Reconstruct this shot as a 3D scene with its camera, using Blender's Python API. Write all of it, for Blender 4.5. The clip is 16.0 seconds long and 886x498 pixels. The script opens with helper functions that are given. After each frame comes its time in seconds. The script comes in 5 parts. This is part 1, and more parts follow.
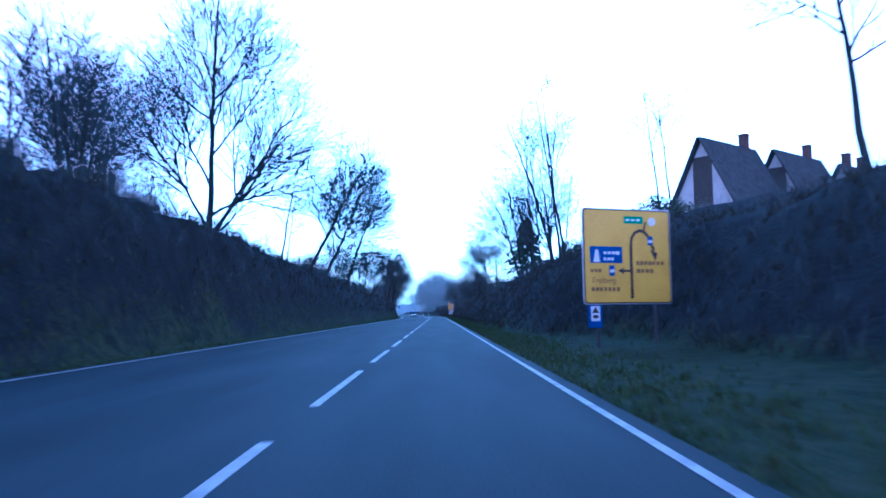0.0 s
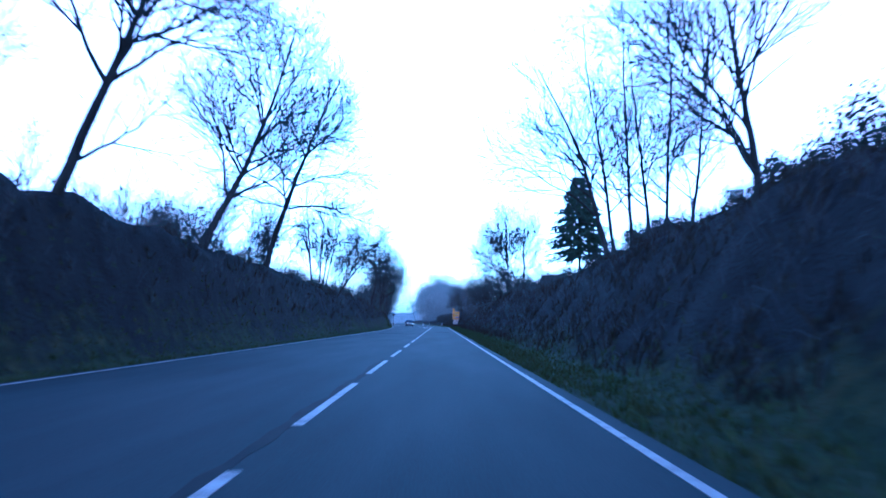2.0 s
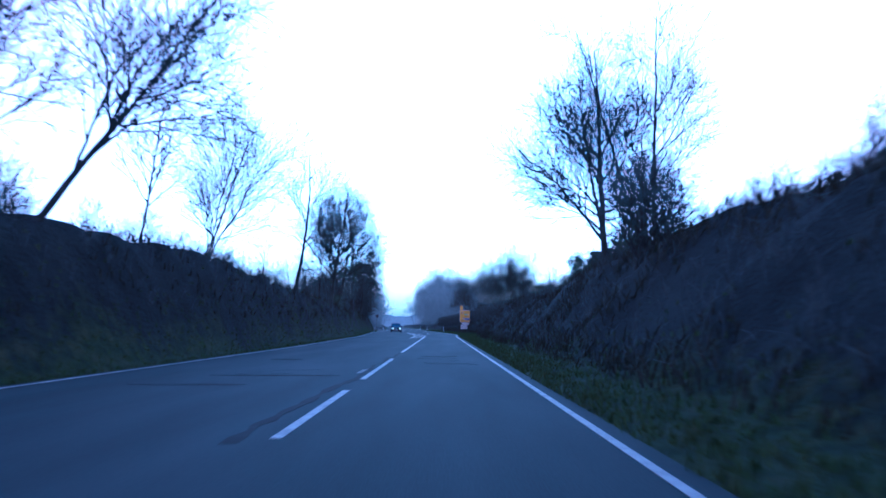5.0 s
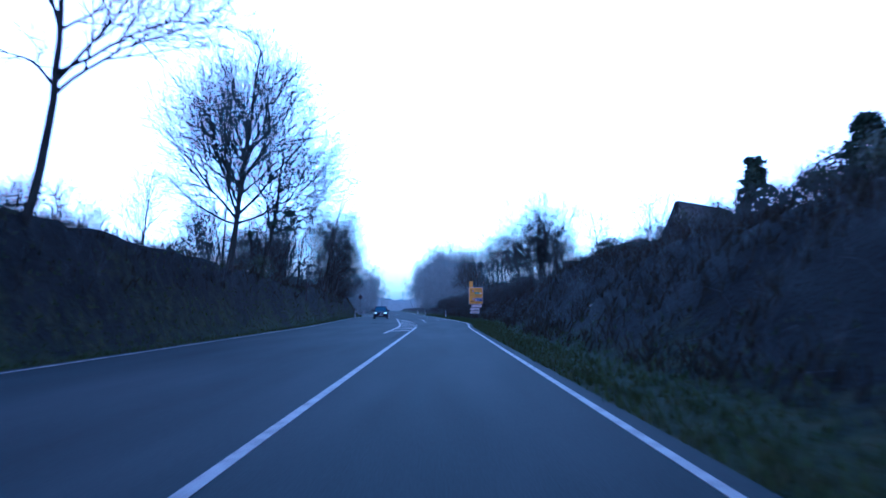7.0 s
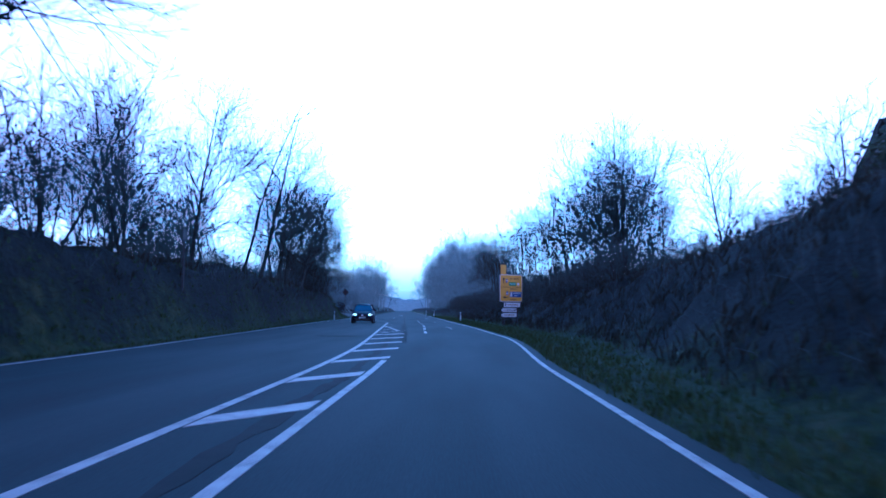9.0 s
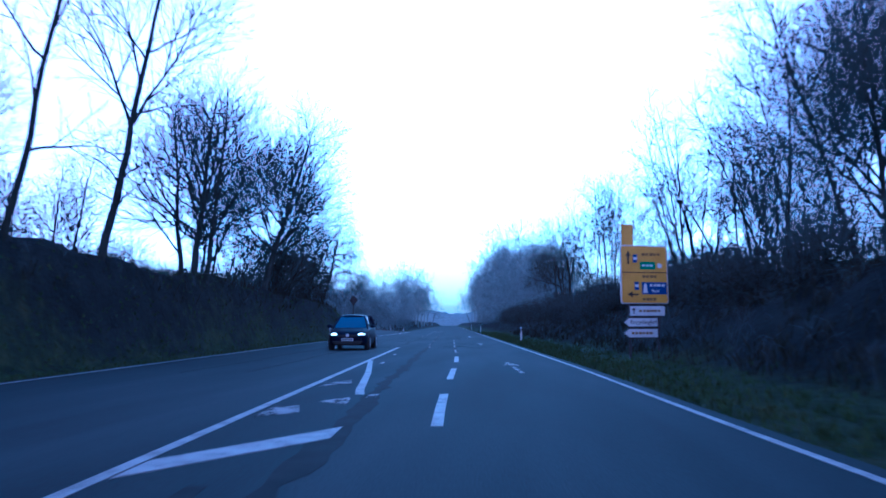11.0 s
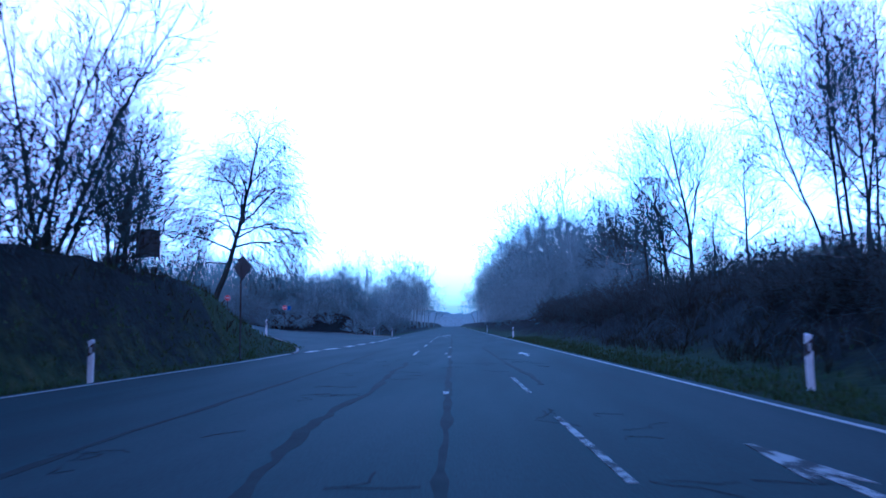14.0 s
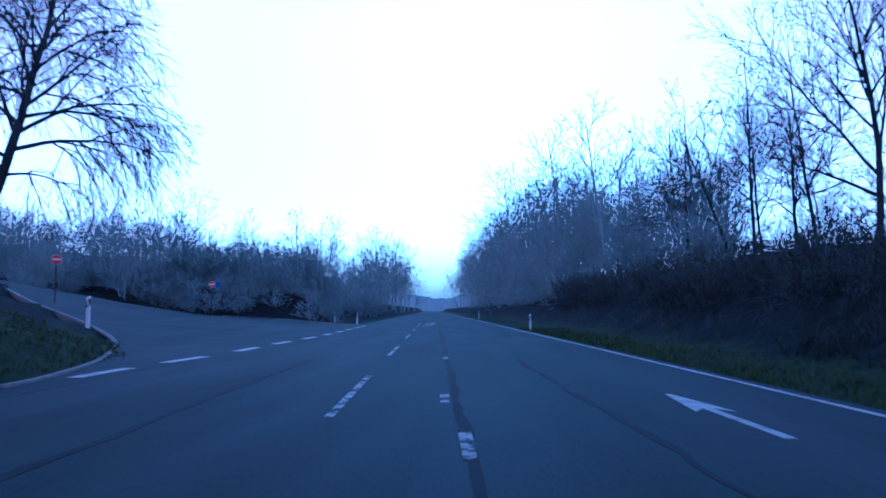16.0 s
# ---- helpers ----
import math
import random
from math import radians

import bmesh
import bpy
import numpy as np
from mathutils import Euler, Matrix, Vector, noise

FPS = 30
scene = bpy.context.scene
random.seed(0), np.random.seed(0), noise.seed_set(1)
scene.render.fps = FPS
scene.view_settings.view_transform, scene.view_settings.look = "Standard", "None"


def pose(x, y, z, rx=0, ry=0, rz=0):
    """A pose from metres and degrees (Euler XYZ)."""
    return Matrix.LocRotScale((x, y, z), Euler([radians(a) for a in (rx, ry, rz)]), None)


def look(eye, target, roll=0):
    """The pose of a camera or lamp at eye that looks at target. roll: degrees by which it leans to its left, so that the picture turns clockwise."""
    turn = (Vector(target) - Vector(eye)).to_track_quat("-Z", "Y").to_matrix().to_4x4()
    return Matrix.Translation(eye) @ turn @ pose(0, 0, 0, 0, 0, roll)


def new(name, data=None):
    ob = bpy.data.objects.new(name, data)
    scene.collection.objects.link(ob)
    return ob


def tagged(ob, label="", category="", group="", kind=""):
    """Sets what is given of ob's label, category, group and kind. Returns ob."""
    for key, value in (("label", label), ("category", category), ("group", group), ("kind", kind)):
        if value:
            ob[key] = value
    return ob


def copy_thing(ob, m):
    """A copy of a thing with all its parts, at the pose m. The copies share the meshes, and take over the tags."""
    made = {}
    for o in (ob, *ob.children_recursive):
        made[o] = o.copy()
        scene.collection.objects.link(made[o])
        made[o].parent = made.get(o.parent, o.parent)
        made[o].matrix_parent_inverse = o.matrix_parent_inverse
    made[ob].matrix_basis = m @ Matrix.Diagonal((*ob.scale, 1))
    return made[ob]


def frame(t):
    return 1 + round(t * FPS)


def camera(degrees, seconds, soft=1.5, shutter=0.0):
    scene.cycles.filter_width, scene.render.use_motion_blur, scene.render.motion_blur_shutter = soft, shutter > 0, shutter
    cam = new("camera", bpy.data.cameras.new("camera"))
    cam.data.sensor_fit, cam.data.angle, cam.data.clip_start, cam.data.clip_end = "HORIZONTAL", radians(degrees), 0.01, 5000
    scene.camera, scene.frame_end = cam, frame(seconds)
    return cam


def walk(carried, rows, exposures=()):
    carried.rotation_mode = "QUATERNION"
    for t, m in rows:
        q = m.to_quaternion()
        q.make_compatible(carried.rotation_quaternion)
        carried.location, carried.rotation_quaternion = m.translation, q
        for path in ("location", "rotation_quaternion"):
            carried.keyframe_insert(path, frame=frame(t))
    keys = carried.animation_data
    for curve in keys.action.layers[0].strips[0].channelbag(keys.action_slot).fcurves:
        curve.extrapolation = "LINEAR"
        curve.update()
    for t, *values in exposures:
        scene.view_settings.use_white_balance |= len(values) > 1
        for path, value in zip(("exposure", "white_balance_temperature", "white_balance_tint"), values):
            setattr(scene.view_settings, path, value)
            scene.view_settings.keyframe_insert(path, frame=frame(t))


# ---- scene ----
cam = camera(60.4, 16.0, soft=1.7, shutter=0.3)
EYE = 1.22
BEND_FROM, BEND_TO, BEND = 199.0, 215.0, radians(3.7)


def bent(x, s):
    """Place and heading of a point x to the right of the road's axis, s metres along it: the road bends gently to the left."""
    k = np.clip((s - BEND_FROM) / (BEND_TO - BEND_FROM), 0, 1)
    turn = BEND * k
    axis_x = -BEND * (k * k * (BEND_TO - BEND_FROM) / 2 + np.maximum(0, s - BEND_TO))
    return axis_x + x * np.cos(turn), s + x * np.sin(turn), turn


def bent_pose(x, s, z, rx=0, ry=0, rz=0):
    px, py, turn = bent(x, s)
    return pose(float(px), float(py), z, rx, ry, rz + math.degrees(float(turn)))


# seconds, metres to the right of the axis, metres along it, pitch, yaw, roll
PATH = [
    (0, 0.08, 0.28, 4.79, -0.41, 0.64),
    (0.5, 0.09, 11.89, 5.06, -0.31, 0.42),
    (1, 0.10, 23.51, 5.36, -0.21, 0.53),
    (1.5, 0.10, 34.97, 5.45, -0.25, -0.02),
    (2, 0.10, 46.36, 5.49, -0.28, -0.15),
    (2.5, 0.10, 57.69, 5.65, -0.11, -0.04),
    (3, 0.10, 68.93, 5.64, -0.04, -0.29),
    (3.5, 0.10, 80.07, 5.90, -0.10, -0.25),
    (6, 0.27, 131.55, 5.38, -0.29, -0.08),
    (6.5, 0.20, 140.84, 4.75, -0.32, 0.02),
    (7, 0.14, 150.18, 4.56, -0.15, 0.11),
    (7.5, 0.10, 159.36, 4.39, 0.00, -0.33),
    (8, 0.07, 168.34, 4.18, 0.22, -0.13),
    (8.5, 0.05, 177.20, 4.31, 0.28, -0.37),
    (11, 0.01, 216.10, 5.66, 0.62, 0.19),
    (11.5, -0.17, 223.94, 5.53, 1.06, 0.21),
    (12, -0.31, 231.28, 5.73, 1.42, 0.60),
    (12.5, -0.50, 238.61, 5.76, 1.55, 0.90),
    (13, -0.74, 245.59, 5.67, 1.55, 0.77),
    (13.5, -0.98, 252.21, 6.13, 1.06, 0.88),
    (14, -1.16, 258.42, 5.72, 0.72, 0.65),
    (14.5, -1.33, 264.66, 5.59, 0.46, 0.77),
    (15, -1.48, 270.40, 4.73, 0.19, 0.70),
    (15.5, -1.55, 275.89, 4.56, -0.33, 0.46),
    (16, -1.60, 280.93, 4.59, -0.72, 0.10),
]
walk(cam, [(t, bent_pose(x, s, EYE, 90 + up, lean, turn)) for t, x, s, up, turn, lean in PATH],
     exposures=[(0, -0.75, 2480, -13), (3, -0.90, 2480, -13), (6, -1.23, 2600, -13), (8.5, -1.35, 2550, -13), (11, -1.45, 2480, -13), (14, -1.47, 2500, -13), (16, -1.70, 2480, -13)])

# ---- light ----
world = bpy.data.worlds.new("sky")
scene.world = world
world.use_nodes = True
wn, wl = world.node_tree.nodes, world.node_tree.links
wn.clear()
sky = wn.new("ShaderNodeTexSky")
sky.sky_type, sky.sun_disc = "NISHITA", False
sky.sun_elevation, sky.sun_rotation = radians(25), radians(0)
sky.air_density, sky.dust_density, sky.ozone_density = 1.0, 1.5, 3.0
clear = wn.new("ShaderNodeBackground")
clear.inputs["Strength"].default_value = 0.25
# bright overcast veil, thinning out overhead
where = wn.new("ShaderNodeTexCoord")
axes = wn.new("ShaderNodeSeparateXYZ")
veil = wn.new("ShaderNodeMapRange")
veil.interpolation_type = "SMOOTHSTEP"
veil.inputs["From Min"].default_value, veil.inputs["From Max"].default_value = 0.34, 0.8
veil.inputs["To Min"].default_value, veil.inputs["To Max"].default_value = 2.3, 0.1
cloud = wn.new("ShaderNodeBackground")
cloud.inputs["Color"].default_value = (3.0, 1.06, 0.69, 1)
both = wn.new("ShaderNodeAddShader")
world_out = wn.new("ShaderNodeOutputWorld")
wl.new(sky.outputs["Color"], clear.inputs["Color"])
wl.new(where.outputs["Generated"], axes.inputs["Vector"])
wl.new(axes.outputs["Z"], veil.inputs["Value"])
wl.new(veil.outputs["Result"], cloud.inputs["Strength"])
wl.new(clear.outputs["Background"], both.inputs[0])
wl.new(cloud.outputs["Background"], both.inputs[1])
wl.new(both.outputs["Shader"], world_out.inputs["Surface"])
sun = new("sun", bpy.data.lights.new("sun", "SUN"))
sun.data.energy, sun.data.angle, sun.data.color = 0.25, radians(30), (1.0, 0.98, 0.95)
sun.matrix_world = look((0, 60, 28), (0, 0, 0))


# ---- materials ----
def material(name, rough=0.8, metal=0.0):
    m = bpy.data.materials.new(name)
    m.use_nodes = True
    nt = m.node_tree
    b = nt.nodes["Principled BSDF"]
    b.inputs["Roughness"].default_value = rough
    b.inputs["Metallic"].default_value = metal
    b.inputs["Specular IOR Level"].default_value = 0.05 if rough >= 0.8 else 0.5
    return m, nt, b


def noisy(name, colours, scale, rough=0.85, bump=0.3, bump_scale=None, detail=6, metal=0.0, stretch=None, dist=0.02):
    """Two scales of noise between the given colours, with relief."""
    m, nt, b = material(name, rough, metal)
    n, l = nt.nodes, nt.links
    co = n.new("ShaderNodeTexCoord")
    src = co.outputs["Object"]
    if stretch:
        mp = n.new("ShaderNodeMapping")
        mp.inputs["Scale"].default_value = stretch
        l.new(src, mp.inputs["Vector"])
        src = mp.outputs["Vector"]
    big = n.new("ShaderNodeTexNoise")
    big.inputs["Scale"].default_value, big.inputs["Detail"].default_value = scale, detail
    l.new(src, big.inputs["Vector"])
    small = n.new("ShaderNodeTexNoise")
    small.inputs["Scale"].default_value, small.inputs["Detail"].default_value = bump_scale or scale * 9, 4
    l.new(src, small.inputs["Vector"])
    mix = n.new("ShaderNodeMix")
    mix.data_type = "FLOAT"
    mix.inputs["Factor"].default_value = 0.4
    l.new(big.outputs["Fac"], mix.inputs["A"])
    l.new(small.outputs["Fac"], mix.inputs["B"])
    ramp = n.new("ShaderNodeValToRGB")
    els = ramp.color_ramp.elements
    for i, c in enumerate(colours):
        p = 0.33 + 0.34 * i / max(1, len(colours) - 1)
        e = els[i] if i < 2 else els.new(p)
        e.position, e.color = p, (*c, 1)
    l.new(mix.outputs["Result"], ramp.inputs["Fac"])
    l.new(ramp.outputs["Color"], b.inputs["Base Color"])
    bp = n.new("ShaderNodeBump")
    bp.inputs["Strength"].default_value, bp.inputs["Distance"].default_value = bump, dist
    l.new(small.outputs["Fac"], bp.inputs["Height"])
    l.new(bp.outputs["Normal"], b.inputs["Normal"])
    return m


ASPHALT = noisy("asphalt", [(0.016, 0.0225, 0.025), (0.028, 0.038, 0.041), (0.043, 0.054, 0.057)], 0.7, 0.85, 0.5, 60, stretch=(1, 0.12, 1), dist=0.006)
ASPHALT.node_tree.nodes["Principled BSDF"].inputs["Specular IOR Level"].default_value = 0.08
PAINT = noisy("road_paint", [(0.10, 0.10, 0.10), (0.30, 0.30, 0.29), (0.40, 0.40, 0.39)], 3.0, 0.7, 0.2, 40, dist=0.003)
WORN_PAINT = noisy("worn_road_paint", [(0.035, 0.038, 0.04), (0.045, 0.048, 0.05), (0.3, 0.3, 0.295), (0.36, 0.36, 0.35)], 2.6, 0.8, 0.2, 14, dist=0.003)
for _e, _p in zip(sorted([q for q in WORN_PAINT.node_tree.nodes if q.bl_idname == "ShaderNodeValToRGB"][0].color_ramp.elements, key=lambda q: q.color[0]), (0.30, 0.47, 0.52, 0.62)):
    _e.position = _p
EARTH = noisy("bank_earth", [(0.0065, 0.0082, 0.0082), (0.013, 0.016, 0.016), (0.02, 0.0245, 0.0225)], 0.9, 0.95, 0.8, 7, dist=0.12)
GRASS = noisy("verge_grass", [(0.016, 0.024, 0.01), (0.027, 0.038, 0.015), (0.038, 0.044, 0.02)], 1.2, 0.9, 0.6, 30, dist=0.05)


def ground_cover():
    """Bank earth that turns into verge grass where the 'verge' attribute rises, with a ragged border."""
    m = EARTH.copy()
    m.name = "ground_cover"
    n, l = m.node_tree.nodes, m.node_tree.links
    b = n["Principled BSDF"]
    earth = b.inputs["Base Color"].links[0].from_socket
    ramps = [q for q in GRASS.node_tree.nodes if q.bl_idname == "ShaderNodeValToRGB"][0].color_ramp.elements
    ramp = n.new("ShaderNodeValToRGB")
    els = ramp.color_ramp.elements
    for k, e in enumerate(ramps):
        t = els[k] if k < 2 else els.new(e.position)
        t.position, t.color = e.position, e.color
    co = n.new("ShaderNodeTexCoord")
    fine = n.new("ShaderNodeTexNoise")
    fine.inputs["Scale"].default_value, fine.inputs["Detail"].default_value = 2.2, 6
    l.new(co.outputs["Object"], fine.inputs["Vector"])
    l.new(fine.outputs["Fac"], ramp.inputs["Fac"])
    mask = n.new("ShaderNodeAttribute")
    mask.attribute_name = "verge"
    edge = n.new("ShaderNodeMath")
    edge.operation = "ADD"
    l.new(mask.outputs["Fac"], edge.inputs[0])
    l.new(fine.outputs["Fac"], edge.inputs[1])
    cut = n.new("ShaderNodeMapRange")
    cut.inputs["From Min"].default_value, cut.inputs["From Max"].default_value = 0.8, 1.25
    l.new(edge.outputs["Value"], cut.inputs["Value"])
    mix = n.new("ShaderNodeMix")
    mix.data_type = "RGBA"
    l.new(cut.outputs["Result"], mix.inputs[0])
    l.new(earth, mix.inputs[6])
    l.new(ramp.outputs["Color"], mix.inputs[7])
    l.new(mix.outputs[2], b.inputs["Base Color"])
    return m


GROUND = ground_cover()
BARK = noisy("bark", [(0.016, 0.019, 0.018), (0.03, 0.036, 0.033), (0.05, 0.058, 0.052)], 3.0, 0.9, 0.6, 25, stretch=(1, 1, 0.25))
TWIG = noisy("twig_bark", [(0.046, 0.055, 0.05), (0.088, 0.103, 0.095)], 4.0, 0.85, 0.2)
# twig colour for distant growth, paled to paint in the haze before it
MISTED_TWIG = noisy("mist_paled_twig", [(0.15, 0.19, 0.19), (0.23, 0.285, 0.28), (0.31, 0.375, 0.365)], 0.6, 0.9, 0.2)
NEEDLE = noisy("needles", [(0.05, 0.075, 0.05), (0.09, 0.125, 0.08)], 2.0, 0.8, 0.3)
LEAF = noisy("ivy_leaf", [(0.02, 0.035, 0.014), (0.04, 0.06, 0.022)], 2.0, 0.6, 0.2)
TAR = noisy("tar", [(0.008, 0.011, 0.012), (0.014, 0.0185, 0.0195), (0.022, 0.028, 0.029)], 2.0, 0.95, 0.4, 40, dist=0.004)
TAR.node_tree.nodes["Principled BSDF"].inputs["Specular IOR Level"].default_value = 0.15
PATCH = noisy("asphalt_patch", [(0.019, 0.025, 0.027), (0.025, 0.032, 0.034), (0.031, 0.039, 0.041)], 1.0, 0.9, 0.4, 50, dist=0.004)
CONCRETE = noisy("concrete", [(0.12, 0.12, 0.115), (0.2, 0.2, 0.19), (0.27, 0.265, 0.25)], 2.0, 0.85, 0.3, 30, dist=0.004)
GRASSBLADE = noisy("grass_blade", [(0.035, 0.055, 0.02), (0.055, 0.08, 0.028), (0.075, 0.085, 0.04)], 1.5, 0.8, 0.1)
STRAW = noisy("dead_grass", [(0.018, 0.021, 0.016), (0.032, 0.036, 0.028), (0.022, 0.03, 0.018)], 1.5, 0.85, 0.1)
PLASTER = noisy("plaster", [(0.3, 0.31, 0.3), (0.4, 0.41, 0.39), (0.46, 0.47, 0.45)], 0.6, 0.85, 0.2, 30, dist=0.005)
ROOF = noisy("roof_tile", [(0.035, 0.042, 0.042), (0.055, 0.064, 0.063), (0.075, 0.085, 0.083)], 1.5, 0.85, 0.4, 20, dist=0.01)
TIMBER = noisy("timber", [(0.04, 0.042, 0.038), (0.065, 0.066, 0.06)], 2.0, 0.8, 0.3, 20, stretch=(6, 6, 0.4))
BRICK = noisy("chimney_brick", [(0.06, 0.045, 0.04), (0.09, 0.07, 0.06)], 3.0, 0.9, 0.4, 20)
STEEL = noisy("galvanised_steel", [(0.03, 0.031, 0.033), (0.055, 0.056, 0.058)], 4.0, 0.75, 0.1, metal=0.2)
ALU = noisy("aluminium", [(0.5, 0.5, 0.51), (0.62, 0.62, 0.63)], 4.0, 0.4, 0.1, metal=0.7)
ALU_DARK = noisy("grey_sign_back", [(0.05, 0.052, 0.055), (0.08, 0.082, 0.085)], 3.0, 0.6, 0.1, metal=0.3)
YELLOW = noisy("yellow_sheeting", [(0.46, 0.31, 0.008), (0.55, 0.385, 0.01), (0.62, 0.44, 0.014)], 1.2, 0.5, 0.05, 20)
AMBER = noisy("amber_sheeting", [(0.46, 0.26, 0.010), (0.55, 0.33, 0.014), (0.62, 0.38, 0.02)], 1.2, 0.5, 0.05, 20)
BLUE = noisy("blue_sheeting", [(0.010, 0.045, 0.19), (0.016, 0.065, 0.25)], 3.0, 0.5, 0.05)
GREEN = noisy("green_sheeting", [(0.01, 0.2, 0.07), (0.015, 0.26, 0.1)], 3.0, 0.45, 0.05)
RED = noisy("red_sheeting", [(0.3, 0.01, 0.015), (0.4, 0.014, 0.02)], 3.0, 0.45, 0.05)
WHITE = noisy("white_sheeting", [(0.55, 0.57, 0.57), (0.72, 0.74, 0.73)], 3.0, 0.6, 0.05)
BLACK = noisy("black_film", [(0.012, 0.012, 0.013), (0.022, 0.022, 0.023)], 4.0, 0.5, 0.05)
DULL_PAPER = noisy("dull_paper", [(0.2, 0.2, 0.19), (0.3, 0.3, 0.29)], 9.0, 0.8, 0.2)
INK = noisy("worn_black_print", [(0.13, 0.085, 0.02), (0.19, 0.125, 0.028)], 6.0, 0.6, 0.05)
RUBBER = noisy("rubber", [(0.012, 0.012, 0.012), (0.022, 0.022, 0.022)], 8.0, 0.75, 0.2)
CARPAINT = noisy("car_paint", [(0.004, 0.006, 0.018), (0.006, 0.01, 0.026)], 1.0, 0.45, 0.02)
CARPAINT.node_tree.nodes["Principled BSDF"].inputs["Specular IOR Level"].default_value = 0.16
CARPAINT.node_tree.nodes["Principled BSDF"].inputs["IOR"].default_value = 1.25
CARGLASS, _nt, _b = material("car_glass", 0.03)
_b.inputs["Base Color"].default_value = (0.025, 0.032, 0.036, 1)
_b.inputs["Transmission Weight"].default_value = 0.1
_b.inputs["IOR"].default_value = 1.12
_b.inputs["Specular IOR Level"].default_value = 0.1
TINTED, _nt, _b = material("tinted_windscreen", 0.12)
_b.inputs["Specular IOR Level"].default_value = 0.06
_b.inputs["Base Color"].default_value = (0.012, 0.014, 0.016, 1)
_b.inputs["Transmission Weight"].default_value = 0.3
_b.inputs["IOR"].default_value = 1.2
GLASS, _nt, _b = material("window_glass", 0.05)
_b.inputs["Base Color"].default_value = (0.03, 0.035, 0.04, 1)
HEADLIGHT, _nt, _b = material("headlight_glass", 0.15)
_b.inputs["Base Color"].default_value = (0.8, 0.8, 0.78, 1)
_b.inputs["Emission Color"].default_value = (1.0, 0.58, 0.3, 1)
_b.inputs["Emission Strength"].default_value = 14.0
# emission imitates light scattered by distant mist; alpha fades it out upwards
MIST_GLOW, _nt, _b = material("far_mist_glow", 1.0)
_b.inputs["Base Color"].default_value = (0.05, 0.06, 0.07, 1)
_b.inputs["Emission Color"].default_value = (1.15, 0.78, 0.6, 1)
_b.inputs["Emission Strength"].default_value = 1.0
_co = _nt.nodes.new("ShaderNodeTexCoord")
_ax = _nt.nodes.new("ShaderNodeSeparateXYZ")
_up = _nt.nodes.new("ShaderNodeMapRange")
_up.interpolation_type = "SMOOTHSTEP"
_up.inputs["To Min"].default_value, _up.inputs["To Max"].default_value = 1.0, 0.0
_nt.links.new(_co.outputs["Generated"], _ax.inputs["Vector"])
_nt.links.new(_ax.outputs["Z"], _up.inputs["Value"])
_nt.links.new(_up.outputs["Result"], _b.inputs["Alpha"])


# ---- mesh helpers ----
def link_mesh(name, verts, faces, mat, parent=None, smooth=True):
    me = bpy.data.meshes.new(name)
    me.from_pydata([tuple(v) for v in verts], [], faces)
    me.materials.append(mat)
    if smooth:
        me.shade_smooth()
    ob = new(name, me)
    ob.parent = parent
    return ob


def part(name, bm, mat, parent=None, label="", smooth=False):
    me = bpy.data.meshes.new(name)
    bm.to_mesh(me)
    bm.free()
    me.materials.append(mat)
    if smooth:
        me.shade_smooth()
    ob = new(name, me)
    ob.parent = parent
    if label:
        tagged(ob, label)
    return ob


def box(bm, cx, cy, cz, sx, sy, sz, bevel=0.0, rot=None):
    m = Matrix.Translation((cx, cy, cz))
    if rot:
        m = m @ Euler([radians(a) for a in rot]).to_matrix().to_4x4()
    r = bmesh.ops.create_cube(bm, size=1, matrix=m @ Matrix.Diagonal((sx, sy, sz, 1)))
    if bevel:
        edges = list({e for v in r["verts"] for e in v.link_edges})
        bmesh.ops.bevel(bm, geom=edges, offset=bevel, segments=2, affect="EDGES", profile=0.5)
    return bm


def rod(bm, a, b, r, sides=10, r2=None):
    a, b = Vector(a), Vector(b)
    d = b - a
    m = Matrix.Translation((a + b) / 2) @ d.to_track_quat("Z", "Y").to_matrix().to_4x4()
    bmesh.ops.create_cone(bm, cap_ends=True, segments=sides, radius1=r, radius2=r if r2 is None else r2, depth=d.length, matrix=m)
    return bm


def empty(name, at=(0, 0, 0), turn=0.0):
    ob = new(name)
    ob.matrix_world = pose(*at, 0, 0, turn)
    return ob


# ---- ground ----
def ramp01(v, a, b):
    u = min(1.0, max(0.0, (v - a) / (b - a)))
    return u * u * (3 - 2 * u)


def along(y, knots):
    """Value at y of a smooth line through (y, value) knots."""
    if y <= knots[0][0]:
        return knots[0][1]
    for (y0, v0), (y1, v1) in zip(knots, knots[1:]):
        if y <= y1:
            return v0 + (v1 - v0) * ramp01(y, y0, y1)
    return knots[-1][1]


EDGE_RIGHT = [(200, 2.06), (223, 3.35), (240, 3.55)]
EDGE_LEFT = [(150, -8.25), (215, -9.5), (265, -9.5), (290, -8.6), (312, -7.6)]
CREST_LEFT = [(-40, 5.4), (45, 5.5), (60, 5.1), (92, 4.8), (106, 4.85), (120, 4.25), (140, 4.4), (152, 4.5), (170, 3.9), (190, 3.6), (218, 3.1), (236, 3.7), (246, 3.5), (262, 3.5), (290, 3.1), (310, 3.1)]
CREST_RIGHT = [(-40, 4.3), (40, 4.3), (84, 4.1), (100, 3.7), (114, 3.6), (128, 4.1), (150, 4.0), (165, 3.3), (180, 3.4), (198, 3.8), (218, 3.1), (245, 2.2)]
RISE_RIGHT = [(0, 0.35), (80, 0.32), (92, 0.08), (112, 0.03), (127, 0.28), (150, 0.33), (168, 0.26), (182, 0.24), (198, 0.19), (225, 0.12), (250, 0.06)]
